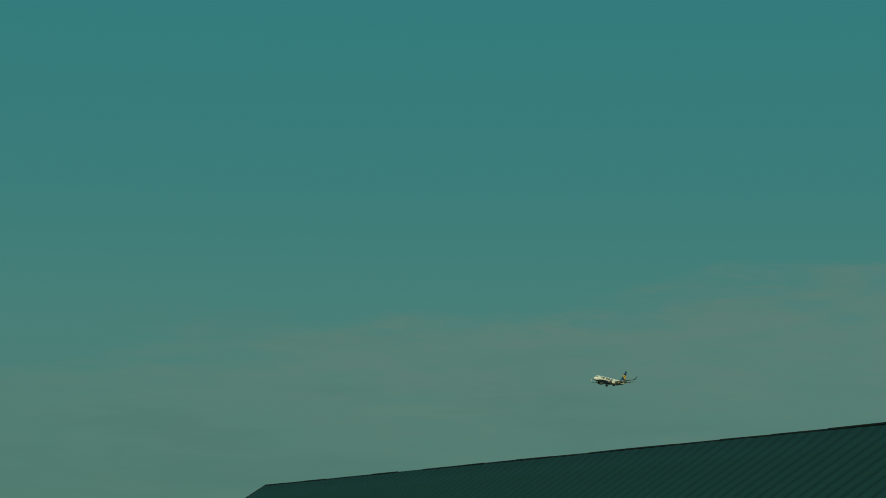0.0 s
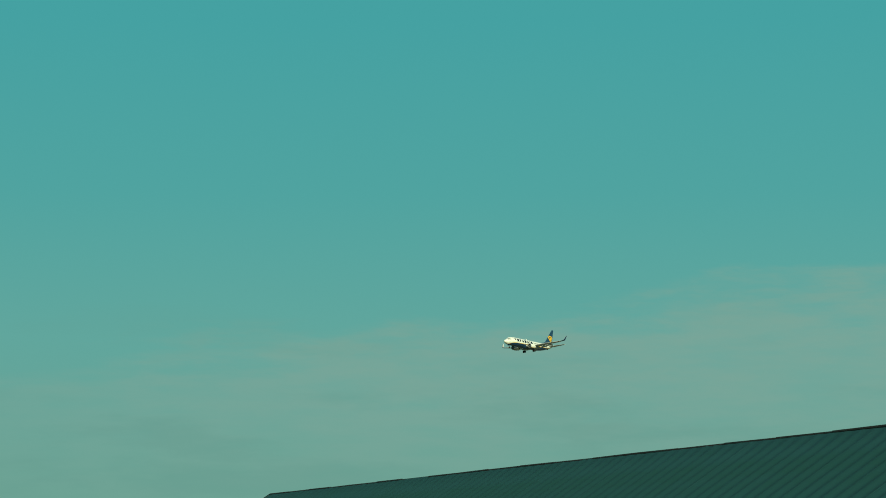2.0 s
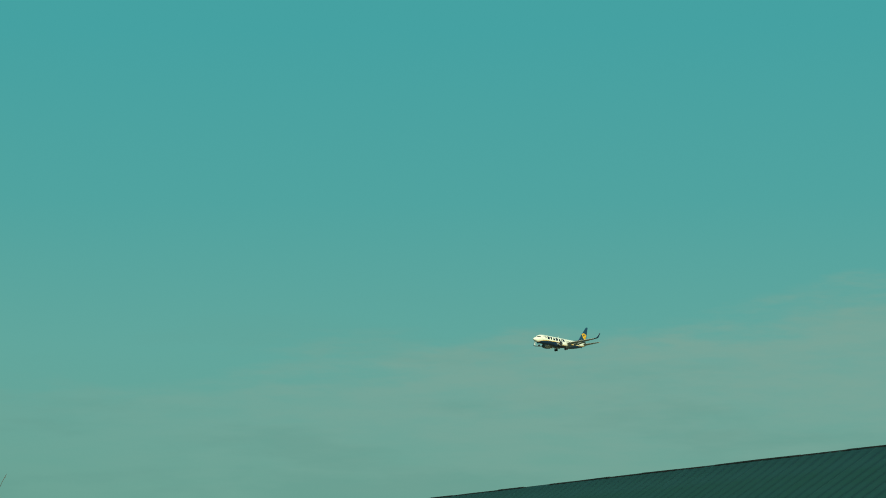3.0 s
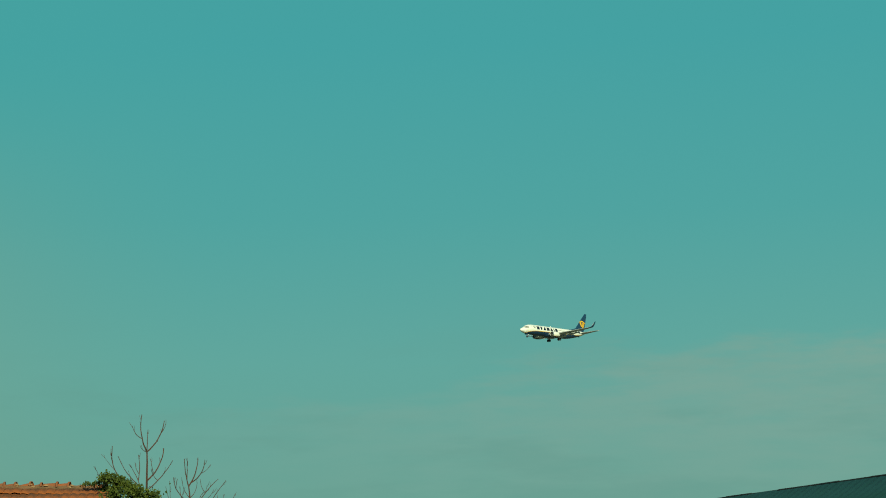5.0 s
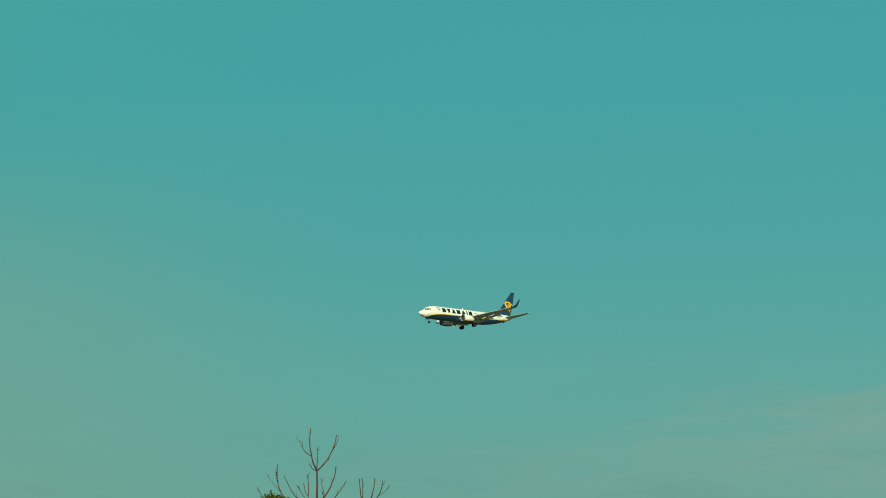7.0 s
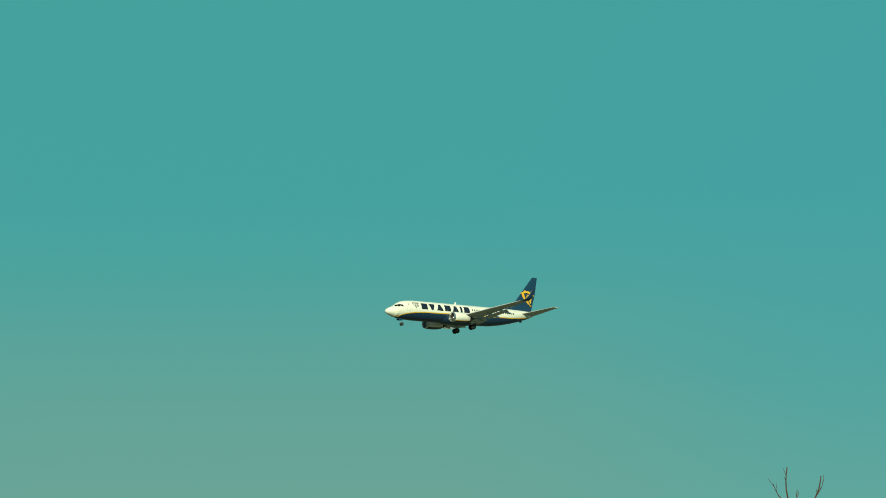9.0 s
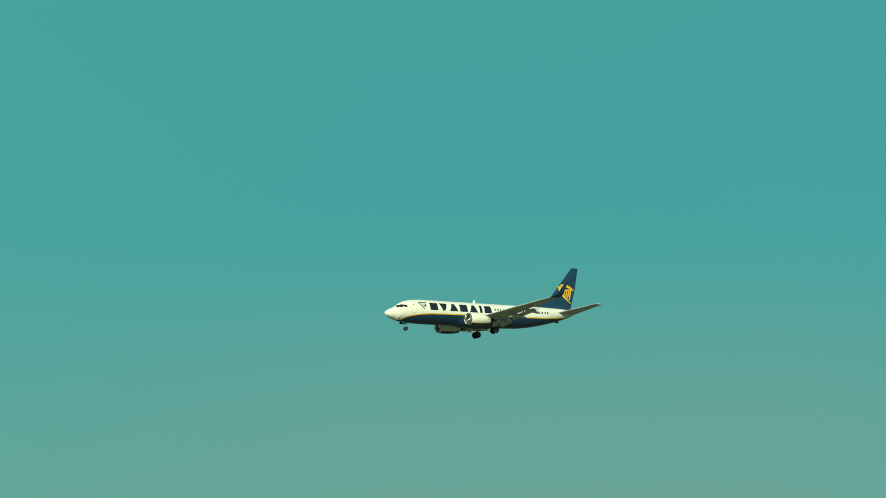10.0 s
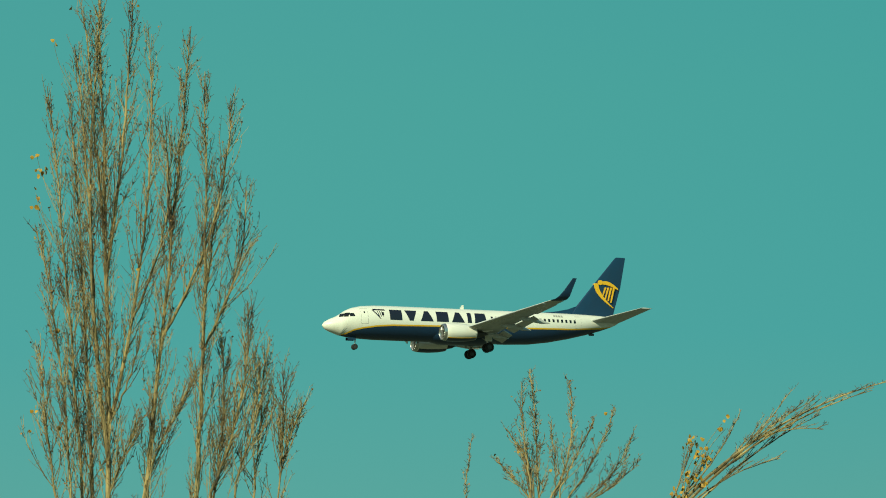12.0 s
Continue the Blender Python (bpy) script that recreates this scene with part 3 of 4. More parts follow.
# ---- sheet-metal hall ----
def make_hall():
    corner, along, length, half, drop = Vector((8.32, 109.69, 0)), Vector((0.1863, -0.9825, 0)), 63.0, 5.2, 0.66
    ridge_z = 4.93
    # local: y along the ridge from the far gable, -x down the visible slope
    m = Matrix.Translation(corner) @ Matrix.Rotation(math.atan2(-along.x, along.y), 4, "Z")
    hall = tagged(empty("hall", m), "long low hall under a dark green ribbed metal roof", "hall")
    eave = ridge_z - half * drop
    walls = [((0.2, length, eave), (half - 0.3, length / 2, eave / 2)), ((0.2, length, eave), (-half + 0.3, length / 2, eave / 2))]
    for s, at in walls:
        part("side_wall", box(s, at), CONCRETE, hall, "plain grey wall")
    for y in (0.25, length - 0.25):
        w = half - 0.42
        z = eave - 0.15
        v = [(a, y + d, c) for d in (-0.1, 0.1) for a, c in ((-w, 0), (w, 0), (w, z), (0, ridge_z - 0.35), (-w, z))]
        part("gable_wall", solid(v, [(0, 1, 2, 3, 4), (5, 6, 7, 8, 9)] + [(i, (i + 1) % 5, 5 + (i + 1) % 5, 5 + i) for i in range(5)]), CONCRETE, hall, "plain grey gable wall")
    # ribbed sheets side by side on both slopes
    prof = [(0.72 * i / 10, 0.062 * (0.5 + 0.5 * math.cos(2 * math.pi * i / 10))) for i in range(11)]
    meshes = []
    for side in (1, -1):
        verts, faces, n = [], [], len(prof)
        for d in (0.0, -0.012):
            for run, deep in ((0.02, 0.0), (0.14, 0.25), (0.5, 1.0), (half, 1.0)):
                verts += [(-side * run, y, ridge_z - 0.045 - run * drop + 0.062 + (h - 0.062) * deep + d) for y, h in prof]
        for i in range(n - 1):
            for k in range(3):
                a = k * n + i
                faces += [(a, a + 1, a + n + 1, a + n), (4 * n + a, 4 * n + a + 1, 5 * n + a + 1, 5 * n + a)]
            faces += [(i, i + 1, 4 * n + i + 1, 4 * n + i), (3 * n + i, 3 * n + i + 1, 7 * n + i + 1, 7 * n + i)]
        for k in range(3):
            for a in (k * n, k * n + n - 1):
                faces.append((a, a + n, a + 5 * n, a + 4 * n))
        bm = solid(verts, faces)
        me = bpy.data.meshes.new("roof_sheet")
        bm.to_mesh(me)
        bm.free()
        me.materials.append(GREEN_SHEET)
        me.shade_smooth()
        me.set_sharp_from_angle(angle=radians(40))
        meshes.append(me)
    rng = random.Random(4)
    for i in range(int(length / 0.72)):
        lift = rng.uniform(-0.003, 0.003)
        for me in meshes:
            ob = new("roof_sheet", me)
            ob.parent = hall
            ob.location = (0, i * 0.72, lift)
    # ridge caps, two metres each, not quite in line
    for i in range(int(length / 3)):
        dz = rng.uniform(-0.008, 0.008)
        v = []
        for y in (i * 3.0 - 0.03, i * 3.0 + 3.03):
            dz2 = dz + rng.uniform(-0.008, 0.008)
            v += [(-0.07, y, ridge_z - 0.10 + dz2), (-0.06, y, ridge_z - 0.015 + dz2), (0, y, ridge_z + 0.03 + dz2), (0.06, y, ridge_z - 0.015 + dz2), (0.07, y, ridge_z - 0.10 + dz2), (0, y, ridge_z - 0.01 + dz2)]
        part("ridge_cap", solid(v, [(0, 1, 2, 5), (2, 3, 4, 5), (6, 7, 8, 11), (8, 9, 10, 11)] + [(k, (k + 1) % 6, 6 + (k + 1) % 6, 6 + k) for k in range(6)]), CAP_SHEET, hall, "weathered dark ridge cap", smooth=False)
    # rake trim on the far gable
    for s in (-1, 1):
        v = [(s * x, y, z) for y in (-0.06, 0.05) for x, z in ((0, ridge_z + 0.03), (half, ridge_z - half * drop + 0.03), (half, ridge_z - half * drop - 0.15), (0, ridge_z - 0.15))]
        part("rake_trim", solid(v, [(0, 1, 2, 3), (4, 5, 6, 7), (0, 1, 5, 4), (1, 2, 6, 5), (2, 3, 7, 6), (3, 0, 4, 7)]), CAP_SHEET, hall, "dark metal edge trim")


make_hall()


# ---- bare trees and poplars ----
def curve_points(a, b, bow, n=7, wob=0.0, rng=None):
    """From a to b, bowed by the vector bow, with a little wobble."""
    out = []
    for i in range(n):
        u = i / (n - 1)
        p = Vector(a).lerp(Vector(b), u) + Vector(bow) * (4 * u * (1 - u))
        if wob and 0 < i:
            p += Vector((rng.uniform(-wob, wob), rng.uniform(-wob, wob), rng.uniform(-wob, wob) * 0.4))
        out.append(p)
    return out


class Twigs:
    """Collects many thin tapering twigs into one mesh."""

    def __init__(self):
        self.v, self.f = [], []

    def add(self, pts, r0, r1, n=4):
        base = len(self.v)
        for i, p in enumerate(pts):
            d = pts[min(i + 1, len(pts) - 1)] - pts[max(i - 1, 0)]
            q = d.to_track_quat("Z", "Y")
            r = r0 + (r1 - r0) * i / (len(pts) - 1)
            for k in range(n):
                a = 2 * math.pi * k / n
                self.v.append(tuple(p + q @ Vector((r * math.cos(a), r * math.sin(a), 0))))
        for i in range(len(pts) - 1):
            for k in range(n):
                self.f.append((base + i * n + k, base + i * n + (k + 1) % n, base + (i + 1) * n + (k + 1) % n, base + (i + 1) * n + k))
        self.f.append(tuple(base + (len(pts) - 1) * n + k for k in range(n)))
        self.f.append(tuple(base + k for k in range(n - 1, -1, -1)))

    def leaf(self, p, size, rng):
        """A small folded, slightly curled leaf."""
        q = Euler((rng.uniform(-2.5, 2.5), rng.uniform(-2.5, 2.5), rng.uniform(-3, 3))).to_quaternion()
        base = len(self.v)
        for x, y, z in ((0, 0, 0), (0.4, 0.18, 0.1), (0.5, 0.52, 0.12), (0.22, 0.85, 0.02), (0, 1.05, -0.1), (-0.22, 0.85, 0.02), (-0.5, 0.52, 0.12), (-0.4, 0.18, 0.1), (0, 0.5, -0.06)):
            self.v.append(tuple(p + q @ Vector((x * size, y * size, z * size))))
        self.f += [(base + k, base + (k + 1) % 8, base + 8) for k in range(8)]

    def link(self, name, mat, parent, label="", kind=""):
        me = bpy.data.meshes.new(name)
        me.from_pydata(self.v, [], self.f)
        ob = finish(new(name, me), mat, True)
        ob.parent = parent
        return tagged(ob, label, kind=kind)


def along_pts(pts, u):
    x = u * (len(pts) - 1)
    i = min(int(x), len(pts) - 2)
    return pts[i].lerp(pts[i + 1], x - i), (pts[i + 1] - pts[i]).normalized()


def bent(a, m, b, n, wob=0.0, rng=None):
    """A smooth bend from a through m to b."""
    a, m, b = Vector(a), Vector(m), Vector(b)
    u0 = (m - a).length / max(1e-6, (m - a).length + (b - m).length)
    c = (m - a * (1 - u0) ** 2 - b * u0 ** 2) / (2 * u0 * (1 - u0))
    out = []
    for i in range(n):
        u = i / (n - 1)
        p = a * (1 - u) ** 2 + c * 2 * u * (1 - u) + b * u * u
        if wob and i:
            p += Vector((rng.uniform(-wob, wob), rng.uniform(-wob, wob), 0))
        out.append(p)
    return out


def make_bare_tree(name, m, trunk, limbs, seed, label):
    """A leafless tree: the trunk's foot, middle and top, and limbs, each from (x, z) by (x, z) to its tip, with its thickness."""
    rng = random.Random(seed)
    tree = tagged(empty(name, m), label, "tree", "bare trees by the house")
    (xa, za), (xb, zb), rad = trunk
    tpts = [Vector((xa * u * u * 0.9, 0.06 * u, za * u - 0.1 * (1 - u))) for u in (0, 0.2, 0.4, 0.6, 0.8)] + bent((xa, 0.03, za), ((xa + xb) / 2 + 0.02, 0.02, (za + zb) / 2), (xb, 0, zb), 7, 0.006, rng)
    part("trunk", tube(tpts, [rad * (1 - 0.6 * i / 11) for i in range(12)], 8), BARK_RED, tree, "thin reddish-brown trunk")
    tw, grown = Twigs(), list(tpts)
    for x0, z0, xm, zm, x1, z1, r in limbs:
        near = min(grown, key=lambda p: (p.x - x0) ** 2 + (p.z - z0) ** 2)
        depth = near.y + rng.uniform(-0.25, 0.25)
        if math.hypot(near.x - x0, near.z - z0) < 0.16:
            pts = bent(near, (xm, (near.y + depth) / 2, zm), (x1, depth, z1), 9, 0.006, rng)
        else:
            foot = min(tpts, key=lambda p: abs(p.z - (z0 - abs(x0 - p.x) * 0.9 - 0.15)))
            pts = bent(foot, ((x0 + foot.x) / 2 + (x0 - foot.x) * 0.15, depth * 0.4, (z0 + foot.z) / 2), (x0, depth * 0.6, z0), 5)[:-1]
            pts += bent((x0, depth * 0.6, z0), (xm, depth * 0.8, zm), (x1, depth, z1), 9, 0.006, rng)
        n = len(pts) - 1
        part("limb", tube(pts, [r * (1 - 0.52 * i / n) for i in range(n + 1)], 6), BARK_RED, tree)
        grown += pts
        for _ in range(1 if r < 0.012 else 2):
            p, d = along_pts(pts, rng.uniform(0.55, 0.9))
            a = rng.uniform(0, 2 * math.pi)
            q = p + (d + Vector((math.cos(a) * 0.45, math.sin(a) * 0.45, 0.2))).normalized() * rng.uniform(0.07, 0.22)
            tw.add(curve_points(p, q, (0.01, 0, -0.015), 4), 0.0065, 0.004, 5)
    tw.link("twig", BARK_RED, tree, "bare twigs", "stuff")
    return tree


def spurs(fine, pts, n, rng, u0=0.1, size=1.0, dry=None):
    """Short bud-bearing spurs standing off a shoot."""
    for _ in range(n):
        q, e = along_pts(pts, rng.uniform(u0, 1))
        b = rng.uniform(0, 2 * math.pi)
        d = (e * 0.75 + Vector((math.cos(b), math.sin(b), 0.25))).normalized()
        ln = rng.uniform(0.025, 0.085) * size
        fine.add([q, q + d * ln * 0.55, q + d * ln], 0.0035, 0.0048, 3)
        if dry and rng.random() < 0.15:
            dry.leaf(q + d * ln, rng.uniform(0.018, 0.042), rng)


def shoots(tw, fine, pts, density, rng, u0=0.08, spread=1.0, sweep=None, size=1.0, dry=None):
    """Ascending side shoots with their own twigs and buds, along one stem."""
    length = sum((pts[i + 1] - pts[i]).length for i in range(len(pts) - 1))
    n = int(length * density) + 2
    for k in range(n):
        u = u0 + (0.97 - u0) * ((k + rng.random()) / n) ** 0.85
        p, d = along_pts(pts, u)
        a = rng.uniform(0, 2 * math.pi)
        ln = rng.uniform(0.3, 1.45) * (1.12 - 0.85 * u) * size
        side = Vector((math.cos(a), math.sin(a), 0.0)) if sweep is None else Vector(sweep) + Vector((rng.uniform(-0.5, 0.5), math.sin(a) * 0.7, rng.uniform(-0.9, 0.5)))
        out = rng.uniform(0.2, 0.5) * spread
        tip = p + (d + side * out + Vector((0, 0, 0.3 if sweep is None else 0.12))).normalized() * ln
        lp = curve_points(p, tip, side * out * ln * 0.2, 7, 0.008, rng)
        tw.add(lp, 0.009 if size > 0.5 else 0.007, 0.0036, 4)
        spurs(fine, lp, int(ln * 10) + 1, rng, dry=dry)
        for _ in range(int(ln * 3.2 + rng.random())):
            q, e = along_pts(lp, rng.uniform(0.2, 0.85))
            b = rng.uniform(0, 2 * math.pi)
            q2 = q + (e + Vector((math.cos(b), math.sin(b), 0.1)) * rng.uniform(0.3, 0.7) * spread).normalized() * rng.uniform(0.1, 0.38) * size
            sp = curve_points(q, q2, (0, 0, -0.01), 4)
            tw.add(sp, 0.0055, 0.003, 3)
            spurs(fine, sp, rng.randint(1, 4), rng, dry=dry)
    spurs(fine, pts, int(length * 4), rng, 0.5)


def make_poplar(name, m, stems, seed, label, density=3.4, leaves=0, spread=1.0, clusters=(), size=1.0, stout=0.62):
    """An upright poplar: each stem runs from (x, z) by (x, z) to its tip (x, z), with its thickness."""
    rng = random.Random(seed)
    tree = tagged(empty(name, m), label, "tree", "poplars")
    tw, lf, fine, dry = Twigs(), Twigs(), Twigs(), Twigs()
    main, grown = None, []
    for x0, z0, xm, zm, x1, z1, rad in stems:
        start = Vector((x0, 0, z0))
        if main is not None and z0 >= stems[0][1] + 0.6:      # grows out of the nearest stem
            start = min(grown, key=lambda p: (p.x - x0) ** 2 + 0.3 * (p.z - z0) ** 2)
            x0, z0 = start.x, start.z
        y0, y1 = (0.0, rng.uniform(-0.15, 0.15)) if main is None else (start.y if start.y else rng.uniform(-0.2, 0.2), rng.uniform(-0.55, 0.55))
        pts = bent((x0, y0, z0), (xm, (y0 + y1) / 2, zm), (x1, y1, z1), 16, 0.02, rng)
        visible = pts
        grown += pts[1:13]
        if main is None:
            foot = Vector((x0 * 0.4, 0, 0))
            pts = [foot.lerp(pts[0], i / 5) for i in range(5)] + pts
            main = pts
        elif z0 < stems[0][1] + 0.6:
            p = along_pts(main, 0.11)[0]
            pts = bent(p, p.lerp(pts[0], 0.55) + Vector(((x0 - p.x) * 0.25, y0 * 0.3, 0)), pts[0], 6)[:-1] + pts
        k = len(pts) - 1
        part("trunk" if visible is not pts and main is pts else "stem", tube(pts, [rad * stout * (1 - 0.93 * (i / k)) + 0.005 for i in range(k + 1)], 8), BARK, tree)
        low = sum(1 for p in pts if p.z < 6.2) / len(pts)
        shoots(tw, fine, pts, density * min(1.0, 0.02 + rad / 0.047), rng, max(0.04, low), spread, size=size, dry=dry)
        for _ in range(leaves):
            q, e = along_pts(visible, rng.uniform(0.1, 0.95))
            lf.leaf(q + Vector((rng.uniform(-0.3, 0.3), rng.uniform(-0.3, 0.3), rng.uniform(0, 0.3))), rng.uniform(0.05, 0.085), rng)
    for cx, cz, n in clusters:
        tw.add(curve_points((cx + 0.35, 0, cz - 0.9), (cx, 0, cz), (-0.05, 0, 0), 6), 0.006, 0.003, 4)
        for _ in range(n):
            lf.leaf(Vector((cx + rng.gauss(0, 0.05), rng.uniform(-0.1, 0.1), cz + rng.gauss(0, 0.05))), rng.uniform(0.06, 0.11), rng)
    tw.link("branchwork", BARK, tree, "thin upright bare branches", "stuff")
    fine.link("bud_growth", TWIG, tree, "brown buds and short twigs", "stuff")
    if lf.v:
        lf.link("leaves", LEAF, tree, "last yellow leaves", "stuff")
    if dry.v:
        dry.link("withered_leaves", DRY_LEAF, tree, "small withered brown leaves", "stuff")
    return tree


make_bare_tree("bare_tree", pose(-8.0, 75.2, 0, 0, 0, 6), ((0.06, 4.25), (0.13, 5.92), 0.052), [
    (0.12, 5.83, 0.03, 6.15, -0.01, 6.99, 0.022), (-0.02, 6.22, -0.16, 6.40, -0.29, 6.67, 0.012), (0.12, 5.88, 0.14, 6.20, 0.16, 6.58, 0.015), (0.17, 5.86, 0.44, 6.28, 0.64, 6.83, 0.022),
    (0.54, 6.44, 0.62, 6.59, 0.67, 6.73, 0.010), (0.12, 5.88, 0.01, 5.98, -0.07, 6.11, 0.011), (0.12, 4.95, 0.46, 5.51, 0.61, 6.03, 0.025), (0.13, 4.82, 0.54, 5.22, 0.87, 5.68, 0.018)]
    + [(-0.27, 4.87, -0.80, 5.43, -0.86, 6.12, 0.021), (-0.82, 5.43, -0.90, 5.79, -0.91, 6.05, 0.012), (-0.08, 4.93, -0.51, 5.43, -0.70, 5.82, 0.019), (-0.06, 5.03, -0.25, 5.36, -0.40, 5.59, 0.013),
    (-0.06, 5.13, -0.09, 5.52, -0.12, 5.86, 0.015), (-0.07, 5.33, -0.19, 5.47, -0.22, 5.64, 0.010), (-0.51, 5.07, -0.87, 5.50, -1.19, 5.90, 0.008), (-1.19, 5.12, -1.29, 5.34, -1.38, 5.56, 0.011),
    (0.33, 5.17, 0.27, 5.48, 0.22, 5.74, 0.012), (0.36, 5.12, 0.30, 5.25, 0.24, 5.42, 0.009), (0.21, 6.04, 0.34, 6.15, 0.42, 6.26, 0.008)],
    11, "leafless tree with candelabra limbs behind a tiled house")
make_bare_tree("bare_tree", pose(-6.62, 75.8, 0, 0, 0, 6), ((-0.10, 4.24), (-0.11, 4.93), 0.042), [
    (-0.09, 4.90, -0.20, 5.31, -0.23, 5.72, 0.018), (-0.16, 5.13, -0.15, 5.42, -0.15, 5.75, 0.015), (-0.09, 4.93, 0.08, 5.31, 0.16, 5.75, 0.021), (-0.03, 4.96, 0.26, 5.32, 0.36, 5.68, 0.018),
    (0.24, 5.25, 0.39, 5.38, 0.52, 5.55, 0.010), (0.17, 4.44, 0.41, 4.79, 0.75, 5.13, 0.018), (0.30, 4.76, 0.25, 4.96, 0.24, 5.14, 0.010), (0.49, 4.40, 0.71, 4.75, 0.97, 5.08, 0.016)]
    + [(-0.10, 4.44, -0.48, 4.87, -0.55, 5.20, 0.017), (-0.50, 4.84, -0.47, 5.00, -0.43, 5.15, 0.010), (-0.65, 4.34, -0.65, 4.74, -0.66, 5.10, 0.011), (-0.73, 4.30, -0.91, 4.65, -0.96, 4.78, 0.011),
    (0.70, 4.28, 0.72, 4.49, 0.72, 4.66, 0.009), (0.82, 4.28, 0.87, 4.52, 0.89, 4.69, 0.009), (1.01, 4.23, 1.15, 4.52, 1.27, 4.75, 0.010), (-0.39, 4.45, -0.29, 4.71, -0.22, 4.90, 0.010),
    (0.36, 4.69, 0.40, 4.86, 0.42, 4.96, 0.008)]
    + [(-0.20, 4.30, -0.33, 4.62, -0.36, 4.95, 0.011), (0.02, 4.55, 0.10, 4.85, 0.12, 5.12, 0.011), (0.30, 4.40, 0.46, 4.60, 0.62, 4.84, 0.010), (-0.55, 4.35, -0.72, 4.70, -0.78, 4.95, 0.010),
    (-0.15, 4.62, -0.26, 4.86, -0.31, 5.10, 0.010), (0.10, 4.52, 0.28, 4.72, 0.40, 4.80, 0.009)],
    23, "smaller leafless tree with forked upright limbs")

RIGHT = 40.9      # the poplars' broad side is turned by this much
make_poplar("poplar", pose(-48.66, 75.35, 0, 0, 0, RIGHT), [
    (-0.02, 9.02, -0.10, 13.33, -0.34, 19.43, 0.094), (0.01, 10.68, 0.45, 12.90, 0.65, 18.18, 0.052), (0.37, 12.46, 0.83, 13.50, 1.07, 16.01, 0.031), (0.01, 13.33, 0.17, 15.89, 0.31, 19.33, 0.052),
    (-0.45, 9.88, -0.32, 12.46, -0.26, 18.62, 0.062), (-0.51, 9.02, -0.70, 11.59, -1.24, 16.99, 0.052), (-0.34, 9.25, -0.53, 12.45, -0.88, 17.00, 0.062), (-0.69, 9.25, -0.99, 12.02, -1.42, 14.19, 0.036),
    (-0.95, 9.02, -1.19, 10.51, -1.38, 12.01, 0.026), (0.09, 10.47, 0.38, 11.27, 0.59, 12.03, 0.026), (-0.20, 12.89, -0.50, 15.32, -0.79, 17.91, 0.042), (-0.12, 13.77, -0.38, 16.44, -0.58, 18.61, 0.042),
    (0.03, 9.04, 0.32, 9.88, 0.54, 10.41, 0.026)],
    5, "tall bare Lombardy poplar with a few yellow leaves", 9.5, 1, size=1.2, spread=0.95,
    clusters=((-1.45, 15.65, 4), (-1.34, 15.32, 9), (-1.46, 14.91, 2), (-1.37, 14.72, 3), (-1.43, 14.65, 2), (-1.16, 17.88, 3), (-1.46, 10.67, 3), (-1.50, 10.30, 2), (-1.00, 12.18, 3), (-0.88, 10.36, 2), (0.51, 13.39, 2)))
make_poplar("poplar", pose(-47.77, 76.26, 0, 0, 0, RIGHT), [
    (-0.63, 9.02, -0.33, 11.92, 0.20, 18.19, 0.083), (0.34, 9.01, 0.49, 12.47, 0.51, 17.16, 0.083), (-0.18, 11.81, 0.53, 13.78, 1.02, 16.59, 0.047), (0.61, 9.08, 1.10, 10.46, 1.32, 12.68, 0.057),
    (0.47, 11.49, 0.93, 12.79, 1.39, 13.84, 0.031), (-0.56, 9.35, -0.12, 10.52, 0.33, 11.43, 0.031), (0.65, 9.03, 0.83, 10.73, 0.77, 12.14, 0.036), (1.39, 9.00, 1.53, 10.62, 1.63, 11.86, 0.026),
    (1.87, 9.23, 1.95, 10.30, 1.96, 11.32, 0.021), (1.88, 9.44, 2.08, 10.08, 2.31, 10.56, 0.021), (0.49, 12.03, 1.09, 13.45, 1.20, 15.12, 0.036), (1.08, 9.24, 1.42, 10.51, 1.53, 11.59, 0.031),
    (-0.06, 13.78, -0.20, 15.00, -0.20, 16.07, 0.031), (0.58, 12.90, 0.68, 14.23, 0.83, 15.35, 0.031)],
    8, "tall bare Lombardy poplar with two pale stems", 9.0, 0, size=1.2, spread=0.95)
make_poplar("poplar", pose(-42.72, 80.88, 0, 0, 0, RIGHT), [
    (-0.18, 8.82, -0.18, 10.10, -0.29, 11.34, 0.031), (0.02, 8.82, 0.49, 10.19, 0.41, 11.21, 0.031), (0.32, 8.81, 0.92, 9.69, 1.28, 10.50, 0.026), (0.61, 8.80, 1.23, 9.37, 1.64, 10.12, 0.026),
    (-0.33, 8.88, -0.49, 9.84, -0.74, 10.31, 0.021), (-0.32, 9.15, -0.42, 10.21, -0.45, 11.04, 0.023), (0.22, 9.02, 0.61, 9.76, 0.87, 10.26, 0.019),
    (-0.30, 8.82, -0.62, 9.30, -0.95, 9.70, 0.018), (0.70, 8.80, 1.25, 9.10, 1.72, 9.52, 0.018), (0.10, 8.82, 0.16, 9.60, 0.08, 10.35, 0.021), (-0.25, 8.80, -0.30, 9.40, -0.55, 9.95, 0.018)],
    13, "young poplar crown with bare upright shoots", 9.0, 1, size=0.5, stout=0.7, spread=1.25)
make_poplar("sapling", pose(-43.89, 79.93, 0, 0, 0, RIGHT), [
    (-0.01, 8.86, 0.03, 9.49, 0.15, 10.15, 0.019)],
    17, "thin bare grey-brown sapling", 3.0, 0, size=0.3, stout=0.5)


